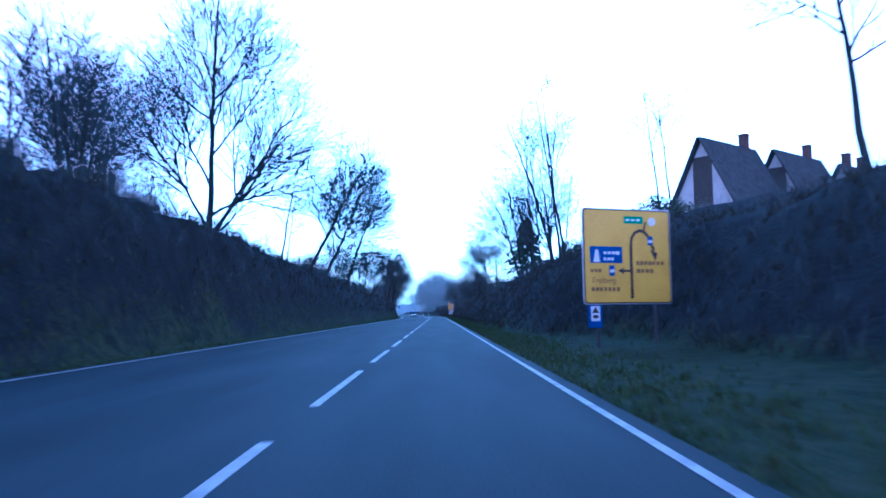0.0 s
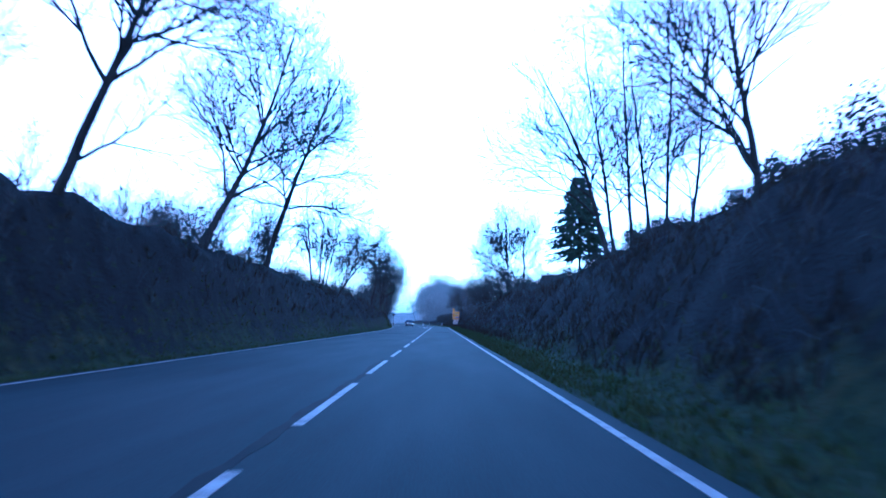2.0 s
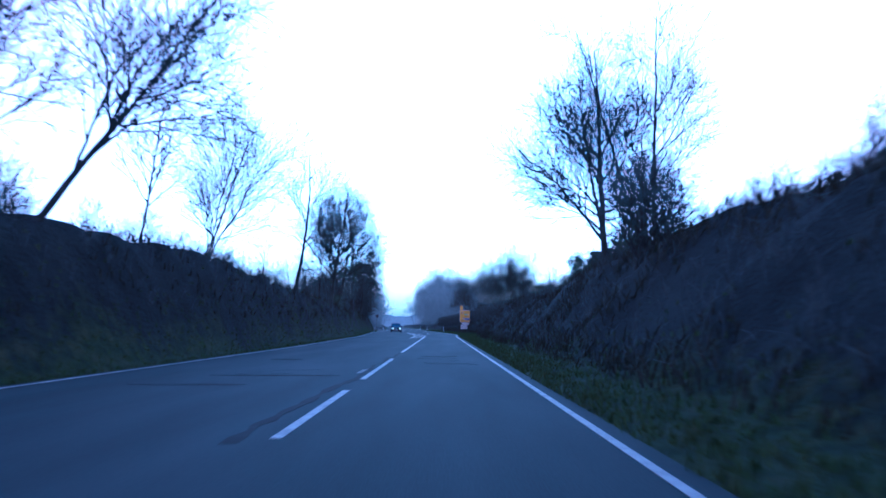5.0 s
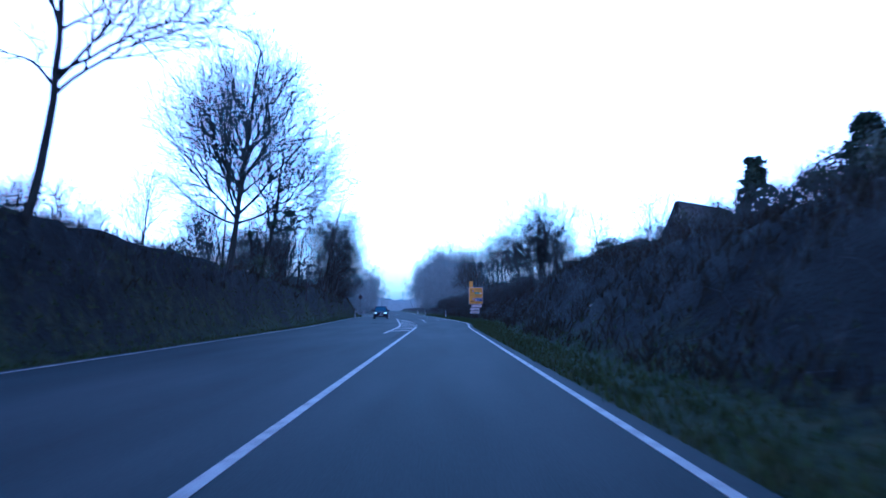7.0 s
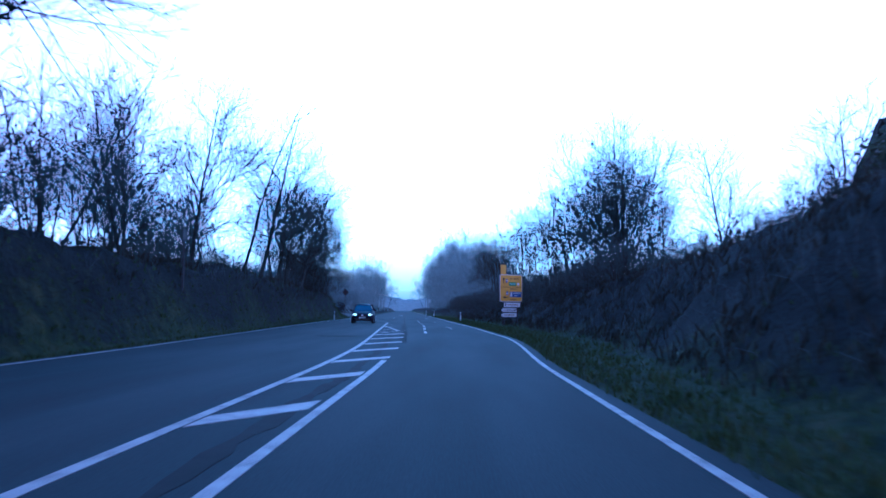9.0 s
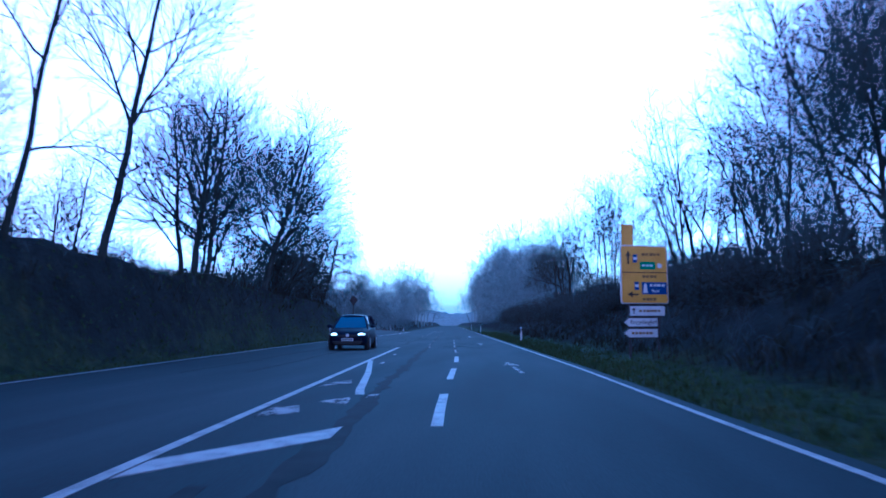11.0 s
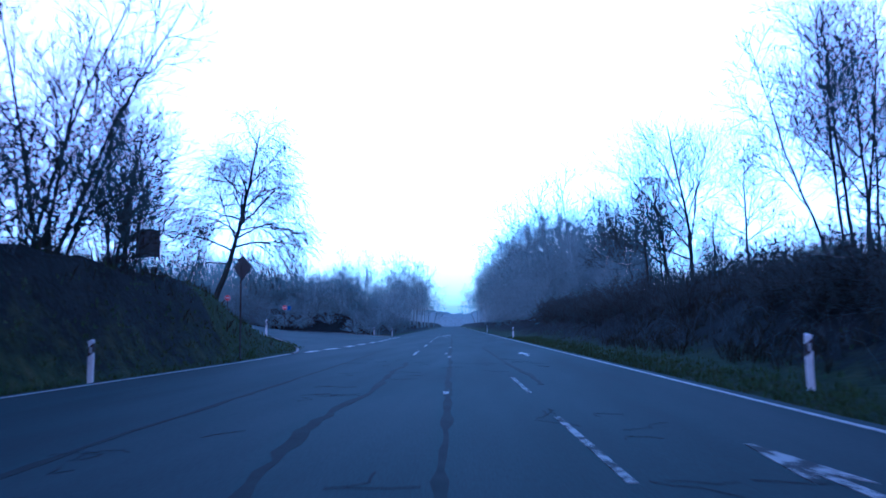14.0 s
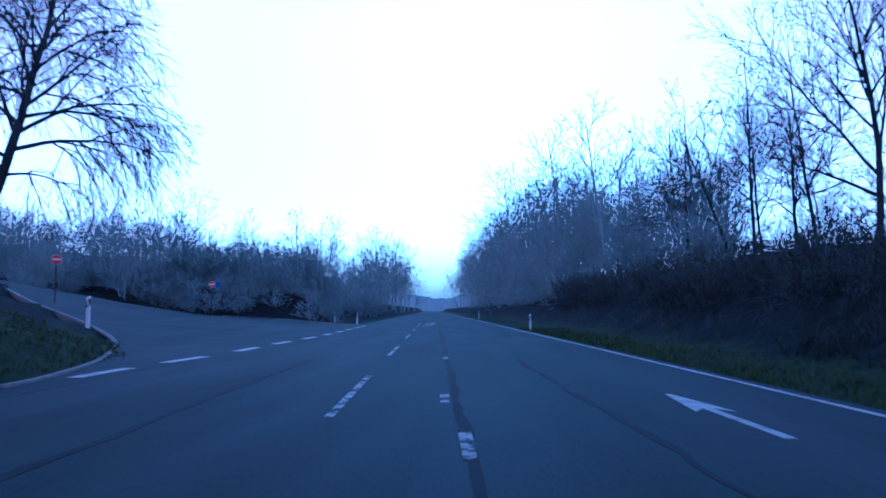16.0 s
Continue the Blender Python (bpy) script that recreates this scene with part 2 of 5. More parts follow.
FLAT_RIGHT = [(10, 5.4), (26, 5.4), (44, 2.0), (190, 2.0), (215, 3.0)]
SIDE_NEAR_Y = [(-30, 317), (-23, 315), (-20, 313), (-16.5, 309.5), (-13.5, 307), (-11.2, 304.5), (-9.7, 301), (-8.7, 296)]
SIDE_NEAR_Z = [(-40, 4.2), (-24, 3.0), (-20, 2.4), (-16.5, 1.5), (-13.5, 0.8), (-11.2, 0.3), (-9.0, 0.0)]
SIDE_FAR_Z = [(-40, 4.2), (-29, 3.2), (-25, 1.6), (-21, 0.9), (-18, 0.7), (-8, 0.0)]


def right_edge(y):
    return along(y, EDGE_RIGHT)


def left_edge(y):
    return along(y, EDGE_LEFT)


def side_z(x, y):
    """Height of the side road's surface, which climbs away from the junction."""
    near = along(x, SIDE_NEAR_Y)
    u = min(1.0, max(0.0, (y - near) / (343 - near)))
    return along(x, SIDE_NEAR_Z) * (1 - u) + along(x, SIDE_FAR_Z) * u


def ground_z(x, y):
    rough = noise.noise((x * 0.35, y * 0.35, 0.3)) * 0.45 + noise.noise((x * 1.3, y * 1.3, 4.0)) * 0.16
    lump = noise.noise((x * 2.0, y * 2.0, 1.0)) * 0.05
    if x > right_edge(y) + 0.3:
        d = x - right_edge(y) - 0.3
        flat = along(y, FLAT_RIGHT)
        verge = -0.03 + 0.03 * min(d, flat) + lump * min(1.0, d * 2)
        top = along(y, CREST_RIGHT)
        z = top * ramp01(d, flat - 0.6, flat + 4.2)
        z += max(0.0, min(d, 14) - flat - 3.4) * along(y, RISE_RIGHT)
        return verge + z + rough * ramp01(d, flat, flat + 1.5)
    if x < left_edge(y) - 0.3:
        d = left_edge(y) - 0.3 - x
        verge = -0.03 + 0.03 * min(d, 1.5) + lump * min(1.0, d * 2)
        near = along(x, SIDE_NEAR_Y)
        if y < near:
            m = along(y, CREST_LEFT) * ramp01(d, 0.35, max(2.1, 11.1 + left_edge(y))) + 0.06 * max(0.0, min(d, 9) - 3) + rough * ramp01(d, 1.2, 2.5)
            k = ramp01(near - y, 0.5, 21.0)
            return verge * k + m * k + (side_z(x, y) + 0.02) * (1 - k)
        if y < 343:
            return side_z(x, y) - 0.5
        rise = 2.6 * ramp01(d, 3.0, 8.0) * ramp01(y, 347, 357)
        return along(x, SIDE_FAR_Z) * (1 - ramp01(y, 344, 352)) + verge + rough * 0.5 * ramp01(y, 345, 350) + max(rise, rise + along(x, SIDE_FAR_Z) * 0.6 * ramp01(y, 344, 352))
    return -0.14


def axis(spans):
    out = []
    for a, b, step in spans:
        out += list(np.arange(a, b, step))
    return out + [spans[-1][1]]


gx = axis([(-3000, -200, 400), (-200, -60, 20), (-60, -32, 4), (-32, -20, 0.8), (-20, -7, 0.4), (-7, 1.8, 1.6), (1.8, 13, 0.4), (13, 22, 1.0), (22, 60, 4), (60, 200, 20), (200, 3000, 400)])
gy = axis([(-1500, -100, 300), (-100, -6, 6), (-6, 350, 0.7), (350, 420, 2), (420, 500, 10), (500, 1000, 50), (1000, 4000, 500)])
gv = [(x, y, ground_z(x, y)) for y in gy for x in gx]
nx = len(gx)
gf = [(j * nx + i, j * nx + i + 1, (j + 1) * nx + i + 1, (j + 1) * nx + i) for j in range(len(gy) - 1) for i in range(nx - 1)]
ground = link_mesh("ground", gv, gf, GROUND)
verge = ground.data.attributes.new("verge", "FLOAT", "POINT")
for i, (x, y, z) in enumerate(gv):
    d = x - right_edge(y) if x > 0 else left_edge(y) - x
    wide = along(y, FLAT_RIGHT) + 0.6 if x > 0 else 4.5 if 288 < y < 350 else 1.2
    verge.data[i].value = min(1.0, max(0.0, 0.5 + (wide - d) / 2.4 + noise.noise((x * 0.5, y * 0.25, 7)) * 0.4))
tagged(ground, "dark scrubby earth banks with grass verges beside the road", "ground", kind="structure")


# ---- road ----
def ribbon(name, rows, mat, thick=0.12, parent=None):
    """A slab between left and right edges: rows of (left point, right point)."""
    v, f = [], []
    for a, b in rows:
        v += [a, b, (a[0], a[1], a[2] - thick), (b[0], b[1], b[2] - thick)]
    for i in range(len(rows) - 1):
        p, q = 4 * i, 4 * i + 4
        f += [(p, p + 1, q + 1, q), (p + 2, q + 2, q + 3, p + 3), (p, q, q + 2, p + 2), (p + 1, p + 3, q + 3, q + 1)]
    e = 4 * (len(rows) - 1)
    f += [(0, 2, 3, 1), (e, e + 1, e + 3, e + 2)]
    return link_mesh(name, v, f, mat, parent, smooth=False)


ys = list(range(-60, 380, 2)) + list(range(380, 1000, 40))
road = ribbon("road", [((left_edge(y) - 0.3, y, 0), (right_edge(y) + 0.3, y, 0)) for y in ys], ASPHALT)
tagged(road, "worn grey asphalt country road with faded white markings", "road", kind="structure")

# the side road that climbs away to the left of the junction
near_line = [(-7.6, 291, 0.0), (-8.7, 295.4, 0.0), (-9.6, 299.6, 0.06), (-11.1, 303.8, 0.3), (-13.5, 307, 0.8), (-16.5, 309.5, 1.5), (-20, 313, 2.4), (-23, 315, 2.9), (-27, 316, 3.3), (-34, 317, 3.9)]
far_line = [(-7.6, 344, 0.0), (-10, 344, 0.15), (-13, 344, 0.4), (-16, 344, 0.6), (-19, 344, 0.75), (-21, 343, 0.95), (-23.5, 340, 1.4), (-26, 336, 2.2), (-29, 329, 3.2), (-36, 324, 4.0)]
side_road = ribbon("road", [((b[0], b[1], b[2] + 0.004), (a[0], a[1], a[2] + 0.004)) for a, b in zip(near_line, far_line)], ASPHALT, 0.6)
tagged(side_road, "grey asphalt side road climbing away from the junction", "road", kind="structure")


def strip(name, pts, w, mat, lift, thick, parent):
    """A narrow strip that follows a bent line on the surface."""
    rows = []
    for i, p in enumerate(pts):
        a, b = Vector(pts[max(0, i - 1)]), Vector(pts[min(len(pts) - 1, i + 1)])
        n = (b - a).cross(Vector((0, 0, 1))).normalized() * (w / 2)
        c = Vector(p) + Vector((0, 0, lift))
        rows.append((tuple(c - n), tuple(c + n)))
    return ribbon(name, rows, mat, thick, parent)


def line(xf, y0, y1, w=0.13, step=2.0, name="line", mat=PAINT):
    n = max(1, int((y1 - y0) / step))
    ts = [y0 + (y1 - y0) * i / n for i in range(n + 1)]
    return ribbon(name, [((xf(y) - w / 2, y, 0.008), (xf(y) + w / 2, y, 0.008)) for y in ts], mat, 0.006, road)


def flat_shape(name, pts, mat, parent, z=0.008):
    """A flat painted shape with a little thickness, from its outline on the road."""
    n = len(pts)
    v = [(x, y, z) for x, y in pts] + [(x, y, z - 0.006) for x, y in pts]
    f = [tuple(range(n)), tuple(range(2 * n - 1, n - 1, -1))] + [(i, i + n, (i + 1) % n + n, (i + 1) % n) for i in range(n)]
    return link_mesh(name, v, f, mat, parent, smooth=False)


line(right_edge, -40, 600, 0.11, name="edge_line")
line(left_edge, -40, 293, 0.11, name="edge_line")
for y in (295.0, 299.0, 303.9, 308.8, 313.7, 318.6, 323.5, 328.4, 333.3, 338.2):
    line(lambda v: along(v, [(295, -8.15), (305, -7.45), (320, -6.95)]), y, y + 2.3, 0.3, 0.8, name="junction_dash")
for k in range(4):
    strip("hatch_line", [(-2.5 + 0.1 * k, 338 + 4 * k, 0), (-1.5, 344 + 4 * k, 0)], 0.22, WORN_PAINT, 0.008, 0.006, road)
for y in [-7.5 + 9 * k for k in range(10)] + [83.4 + 9.25 * k for k in range(6)]:
    line(lambda v: -1.57, y, y + 6.2, 0.13, name="centre_dash")
line(lambda v: -1.57, 134.5, 140.6, 0.13, name="centre_dash")
line(lambda v: -1.57, 147.4, 204, 0.13, name="centre_line")
line(lambda v: -2.82, 190, 257, 0.14, name="centre_line")
for y in (289.7, 301.5, 313.5, 325.5, 337.5, 349.5):
    line(lambda v: -2.8, y, y + 5.6, 0.11, name="centre_dash", mat=WORN_PAINT)
strip("nose_line", [(-1.6, 229.6, 0), (-1.72, 230.6, 0), (-2.1, 235.5, 0), (-2.72, 242, 0)], 0.16, PAINT, 0.008, 0.006, road)
for y, far in ((193.4, -1.72), (198.2, -1.68), (203.0, -1.5), (207.7, -1.45), (212.4, -1.4), (217.2, -1.35), (222.3, -1.3)):
    k = far + 2.72
    flat_shape("hatch_bar", [(-2.72, y), (far, y + 1.5 * k), (far, y + 1.5 * k + 0.9), (-2.72, y + 0.8)], PAINT, road)
flat_shape("hatch_bar", [(-2.64, 226.4), (-2.12, 226.85), (-2.3, 227.8), (-2.5, 227.6), (-2.66, 227.85)], WORN_PAINT, road)
flat_shape("hatch_bar", [(-2.1, 228.4), (-1.6, 227.9), (-1.64, 228.5), (-1.7, 229.1)], WORN_PAINT, road)
flat_shape("hatch_bar", [(-2.62, 231.4), (-2.3, 231.95), (-2.05, 231.9), (-2.2, 233.15), (-2.5, 232.4)], WORN_PAINT, road)
y = 225.4
while y < 277:
    line(lambda v: along(v, [(225, -0.17), (245, 0.2)]), y, y + 4.2, 0.15 if y < 242 else 0.09, name="lane_dash", mat=PAINT if y < 242 else WORN_PAINT)
    y += 7.8
for tail, tip in ((235.3, 240.6), (261.0, 266.2), (288.2, 292.0)):
    x = 1.78
    flat_shape("arrow", [(x - 0.06, tail), (x + 0.06, tail), (x + 0.06, tip - 1.6), (x + 0.24, tip - 1.9), (x + 0.04, tip), (x - 0.04, tip), (x - 0.24, tip - 1.9), (x - 0.06, tip - 1.6)], PAINT if tail > 280 else WORN_PAINT, road)

# tarred seams, cracks and patches
rng = random.Random(5)


def seam(x0, y0, x1, y1, w, wander):
    n = max(2, int((y1 - y0) / 0.5))
    rows, dx = [], 0.0
    for i in range(n + 1):
        u = i / n
        dx = dx * 0.85 + rng.gauss(0, wander)
        x = x0 + (x1 - x0) * u + dx
        ww = w * rng.uniform(0.35, 1.2)
        rows.append(((x - ww / 2, y0 + (y1 - y0) * u, 0.005), (x + ww / 2, y0 + (y1 - y0) * u, 0.005)))
    ribbon("tar_seam", rows, TAR, 0.004, road)


seam(-1.95, 120, -1.75, 142, 0.18, 0.03)
seam(-1.6, 140.8, -1.6, 147.2, 0.2, 0.02)
seam(-1.72, 48, -1.72, 72, 0.16, 0.02)
seam(-1.95, 183, -1.95, 222, 0.25, 0.03)
seam(-1.35, 214, -1.3, 252, 0.34, 0.03)
seam(-1.3, 252, -1.25, 262, 0.2, 0.03)
seam(-1.25, 262, -1.25, 330, 0.15, 0.012)
seam(-5.3, 236, -4.6, 300, 0.13, 0.02)
seam(0.15, 250, 0.3, 262, 0.2, 0.05)
seam(0.6, 274, 0.5, 300, 0.13, 0.03)
seam(-2.9, 262, -2.7, 284, 0.18, 0.05)
seam(-7.0, 236, -6.6, 262, 0.12, 0.04)
for x, y, w, l in ((-1.3, 287.2, 0.12, 1.5), (-1.45, 291, 0.12, 1.2), (-1.3, 262, 0.12, 1.1), (-1.15, 256, 0.1, 1.8), (-1.9, 132, 0.12, 1.6), (-1.35, 229, 0.15, 0.6), (-2.2, 240, 0.1, 0.9), (-1.3, 272, 0.1, 0.8), (-1.3, 300, 0.12, 1.0), (-2.3, 247, 0.1, 0.8)):
    flat_shape("paint_rest", [(x - w / 2, y), (x + w / 2, y + 0.1), (x + w / 2 + 0.02, y + l), (x - w / 2, y + l - 0.15)], WORN_PAINT, road, 0.011)
for i, (x, y, w, l) in enumerate(((-5.2, 128, 1.6, 0.3), (-3.6, 131, 1.9, 0.25), (0.4, 137, 0.9, 0.2), (0.1, 143, 0.8, 0.25), (-5.4, 140, 0.7, 0.5), (-0.2, 256, 0.6, 0.12), (0.3, 258.5, 0.9, 0.15), (-4.4, 221, 1.3, 1.2))):
    n = 10
    flat_shape("tar_patch", [(x + w * math.cos(2 * math.pi * k / n) * rng.uniform(0.6, 1), y + l * math.sin(2 * math.pi * k / n) * rng.uniform(0.6, 1)) for k in range(n)], PATCH, road, 0.0062 + 0.0002 * i)

# a net of fine cracks where the surface has broken up
for i, (x, y, w, l) in enumerate(((0.3, 256, 1.6, 5), (0.8, 262, 1.4, 5), (0.2, 268, 1.2, 4), (-3.9, 259, 1.6, 5), (-4.6, 266, 1.4, 5), (-3.6, 274, 1.6, 5), (-2.6, 279, 2.6, 6), (-0.7, 281, 1.4, 5), (-3.2, 284, 2.4, 5), (1.0, 283, 1.2, 6), (-2.9, 262, 2.0, 6), (0.4, 139, 1.2, 6), (-3.8, 132, 1.8, 5))):
    for _ in range(7):
        at = Vector((x + rng.uniform(-w, w) * 0.5, y + rng.uniform(-l, l) * 0.5, 0))
        a = rng.choice((0, math.pi / 2)) + rng.gauss(0, 0.5)
        pts = [tuple(at)]
        for _ in range(rng.randint(3, 5)):
            a += rng.gauss(0, 0.9)
            at = at + Vector((math.cos(a), math.sin(a), 0)) * 0.2
            pts.append(tuple(at))
        strip("crack", pts, rng.uniform(0.012, 0.028), TAR, 0.0068 + 0.0002 * i, 0.003, road)

# kerbs round the junction
def eased(pts, n=6):
    """A smooth line through the given points."""
    v = [Vector(p) for p in pts]
    out = []
    for i in range(len(v) - 1):
        a, b, c, d = v[max(0, i - 1)], v[i], v[i + 1], v[min(len(v) - 1, i + 2)]
        for k in range(n):
            t = k / n
            out.append(tuple(0.5 * (2 * b + (c - a) * t + (2 * a - 5 * b + 4 * c - d) * t * t + (3 * b - a - 3 * c + d) * t ** 3)))
    return out + [tuple(v[-1])]


kerb = strip("kerb", eased([(-8.45, 293.2, 0.0)] + near_line[1:7]), 0.14, CONCRETE, 0.05, 0.2, None)
tagged(kerb, "pale concrete kerb round the grassy junction corner", "kerb", kind="structure")
kerb = strip("kerb", far_line[:5], 0.16, CONCRETE, 0.06, 0.2, None)
tagged(kerb, "pale concrete kerb along the side road", "kerb", kind="structure")


# ---- trees ----
def tubes(chains, sides):
    """Tapered tubes along polylines: chains of (points, radii). A twig of one piece ends in a point."""
    v, f = [], []
    for pts, rad in chains:
        base = len(v)
        d = (pts[-1] - pts[0]).normalized()
        u = d.orthogonal().normalized()
        w = d.cross(u)
        if len(pts) == 2:
            v += [pts[0] + u * rad[0], pts[0] - u * (rad[0] * 0.5) + w * (rad[0] * 0.87), pts[0] - u * (rad[0] * 0.5) - w * (rad[0] * 0.87), pts[1]]
            f += [(base, base + 1, base + 3), (base + 1, base + 2, base + 3), (base + 2, base, base + 3)]
            continue
        for p, r in zip(pts, rad):
            for k in range(sides):
                a = 2 * math.pi * k / sides
                v.append(p + u * (r * math.cos(a)) + w * (r * math.sin(a)))
        for i in range(len(pts) - 1):
            for k in range(sides):
                k2 = (k + 1) % sides
                f.append((base + i * sides + k, base + i * sides + k2, base + (i + 1) * sides + k2, base + (i + 1) * sides + k))
    return v, f


def sprout(rng, start, way, length, r0, segs, wobble, up):
    pts, rad = [start], [r0]
    d = way.normalized()
    for i in range(segs):
        d = (d + Vector((rng.gauss(0, wobble), rng.gauss(0, wobble), rng.gauss(0, wobble) + up))).normalized()
        pts.append(pts[-1] + d * (length / segs))
        rad.append(r0 * (1 - 0.8 * (i + 1) / segs))
    return pts, rad


def on_chain(chain, u):
    """Place, direction and radius at the share u of a chain's run."""
    n = len(chain[0]) - 1
    k = min(n - 1, int(u * n))
    return chain[0][k].lerp(chain[0][k + 1], u * n - k), (chain[0][k + 1] - chain[0][k]).normalized(), chain[1][k]


def off_way(d, angle, roll):
    u = d.orthogonal().normalized()
    return d * math.cos(angle) + (u * math.cos(roll) + d.cross(u) * math.sin(roll)) * math.sin(angle)


def clothe(rng, limb, length, dens, fine, mid, thin, rise=0.05, hang=0.0, level=0, start=0.12):
    """Side branches along a limb, set spirally and shorter towards its tip, each clothed again with finer ones.
    dens: branches to a metre at each level."""
    count = max(2, round(dens[level] * length * rng.uniform(0.95, 1.3)))
    roll = rng.uniform(0, 6.28)
    for i in range(count):
        q = start + (0.98 - start) * (i + rng.random()) / count
        p, d, r = on_chain(limb, q)
        ln = length * (0.74 - 0.48 * q) * rng.uniform(0.65, 1.2) + 0.1 + 0.08 * (2 - level)
        roll += 2.4 + rng.gauss(0, 0.4)
        way = off_way(d, radians(rng.uniform(24, 50)), roll)
        if level == 2:
            thin.append(sprout(rng, p, way, ln, fine * 0.72, 1, 0.06, rise - hang * 3))
            continue
        r0 = max(fine * (1.5 - 0.5 * level), min(r * 0.62, 0.011 * ln + 0.004))
        b = sprout(rng, p, way, ln, r0, 4 - level * 2, 0.09, rise - hang * (1 + level))
        (thin if level else mid).append(b)
        clothe(rng, b, ln, dens, fine, mid, thin, rise, hang, level + 1)
    # the limb's own last shoots
    for _ in range(2):
        thin.append(sprout(rng, limb[0][-1], off_way((limb[0][-1] - limb[0][-2]).normalized(), radians(rng.uniform(4, 22)), rng.uniform(0, 6.28)), 0.2 + length * 0.12, fine, 1, 0.05, rise - hang))


def bare_tree(name, seed, height, trunk_r, lean=(0, 0), stems=1, first=0.3, limbs=16, open_angle=42, reach=0.42, dens=(2.1, 2.7, 2.8), droop=0.04, fine=0.0115, rich=True, bark=None):
    """A leafless tree: trunk and limbs in one part, fine twigs of the crown in another."""
    rng = random.Random(seed)
    thick, mid, thin = [], [], []
    ts, ls = (12, 6) if rich else (6, 3)
    for s in range(stems):
        way = Vector((lean[0], lean[1], 1)) + Vector((rng.gauss(0, 0.16), rng.gauss(0, 0.16), 0)) * (stems > 1)
        h = height * (rng.uniform(0.8, 1.0) if stems > 1 else 1)
        trunk = sprout(rng, Vector((rng.gauss(0, 0.25), rng.gauss(0, 0.25), -0.5)) * (stems > 1) + Vector((0, 0, -0.4)), way, h, trunk_r / stems ** 0.45, ts, 0.03 if rich else 0.06, 0.01)
        trunk[1][0] *= 1.35
        thick.append(trunk)
        roll = rng.uniform(0, 6.28)
        for i in range(limbs):
            u = first + (0.97 - first) * ((i + rng.random()) / limbs)
            p, d, r = on_chain(trunk, u)
            ln = h * reach * (1.12 - 0.78 * (u - first) / (1 - first)) * rng.uniform(0.7, 1.15)
            roll += 2.4 + rng.gauss(0, 0.5)
            limb = sprout(rng, p, off_way(d, radians(open_angle * rng.uniform(0.75, 1.25)), roll), ln, min(r * 0.55, 0.014 * ln + 0.012), ls, 0.07, droop)
            mid.append(limb)
            clothe(rng, limb, ln, dens, fine, mid, thin, droop)
    ob = new(name)
    v, f = tubes(thick, 8 if rich else 5)
    v2, f2 = tubes(mid, 4 if rich else 3)
    link_mesh("trunk", v + v2, f + [tuple(i + len(v) for i in q) for q in f2], bark or BARK, ob)
    v, f = tubes(thin, 3)
    link_mesh("crown", v, f, bark or TWIG, ob)
    return ob


def shaped_tree(name, seed, height, trunk_r, tilt, curve, limbs, fill=10, dens=(2.1, 2.7, 2.8), fine=0.0115, reach=0.36, first=0.35, stems=(), hang=0.0):
    """A leafless tree with its own habit. Tilts are degrees off the vertical, to the right of the road's run;
    limbs: (share of the trunk's height, tilt, length, change of tilt towards the tip); fill: further limbs all round."""
    rng = random.Random(seed)
    thick, mid, thin = [], [], []

    def path(start, t0, dt, length, r0, segs, depth, wob):
        pts, rad, dy = [start], [r0], depth
        for i in range(segs):
            a = radians(t0 + dt * (i + 0.5) / segs + rng.gauss(0, wob))
            dy = dy * 0.9 + rng.gauss(0, 0.06)
            pts.append(pts[-1] + Vector((math.sin(a), dy, math.cos(a))).normalized() * (length / segs))
            rad.append(r0 * (1 - 0.85 * ((i + 1) / segs) ** 0.9))
        return pts, rad

    trunks = [path(Vector((0, 0, -0.9)), tilt, curve, height + 0.9, trunk_r, 14, 0.0, 2.0)]
    trunks += [path(Vector((dx, rng.gauss(0, 0.2), -0.9)), t, c, h + 0.9, trunk_r * 0.75, 12, rng.gauss(0, 0.05), 2.5) for dx, h, t, c in stems]
    for tr in trunks:
        tr[1][0] *= 1.3
        thick.append(tr)
    for u, t, ln, dt in limbs:
        p, d, r = on_chain(trunks[0], u)
        limb = path(p, t, dt, ln, min(max(r * 0.6, trunk_r * 0.2), 0.015 * ln + 0.02), 9, rng.gauss(0, 0.22), 5)
        mid.append(limb)
        clothe(rng, limb, ln, dens, fine, mid, thin, 0.05, hang, 0, 0.2)
    for tr in trunks:
        size = (tr[0][-1] - tr[0][0]).length
        roll = rng.uniform(0, 6.28)
        for i in range(fill):
            u = first + (0.97 - first) * (i + rng.random()) / fill
            p, d, r = on_chain(tr, u)
            ln = size * reach * (1.15 - 0.8 * (u - first) / (1 - first)) * rng.uniform(0.75, 1.15)
            roll += 2.4 + rng.gauss(0, 0.5)
            limb = sprout(rng, p, off_way(d, radians(rng.uniform(30, 58)), roll), ln, min(r * 0.55, 0.014 * ln + 0.012), 6, 0.07, 0.06)
            mid.append(limb)
            clothe(rng, limb, ln, dens, fine, mid, thin, 0.05, hang)
    ob = new(name)
    v, f = tubes(thick, 9)
    v2, f2 = tubes(mid, 4)
    link_mesh("trunk", v + v2, f + [tuple(i + len(v) for i in q) for q in f2], BARK, ob)
    v, f = tubes(thin, 3)
    link_mesh("crown", v, f, TWIG, ob)
    return ob


def place(ob, x, y, label, z=None, turn=0.0, size=1.0, group="", category="tree"):
    ob.matrix_world = pose(x, y, ground_z(x, y) if z is None else z, 0, 0, turn) @ Matrix.Scale(size, 4)
    return tagged(ob, label, category, group)


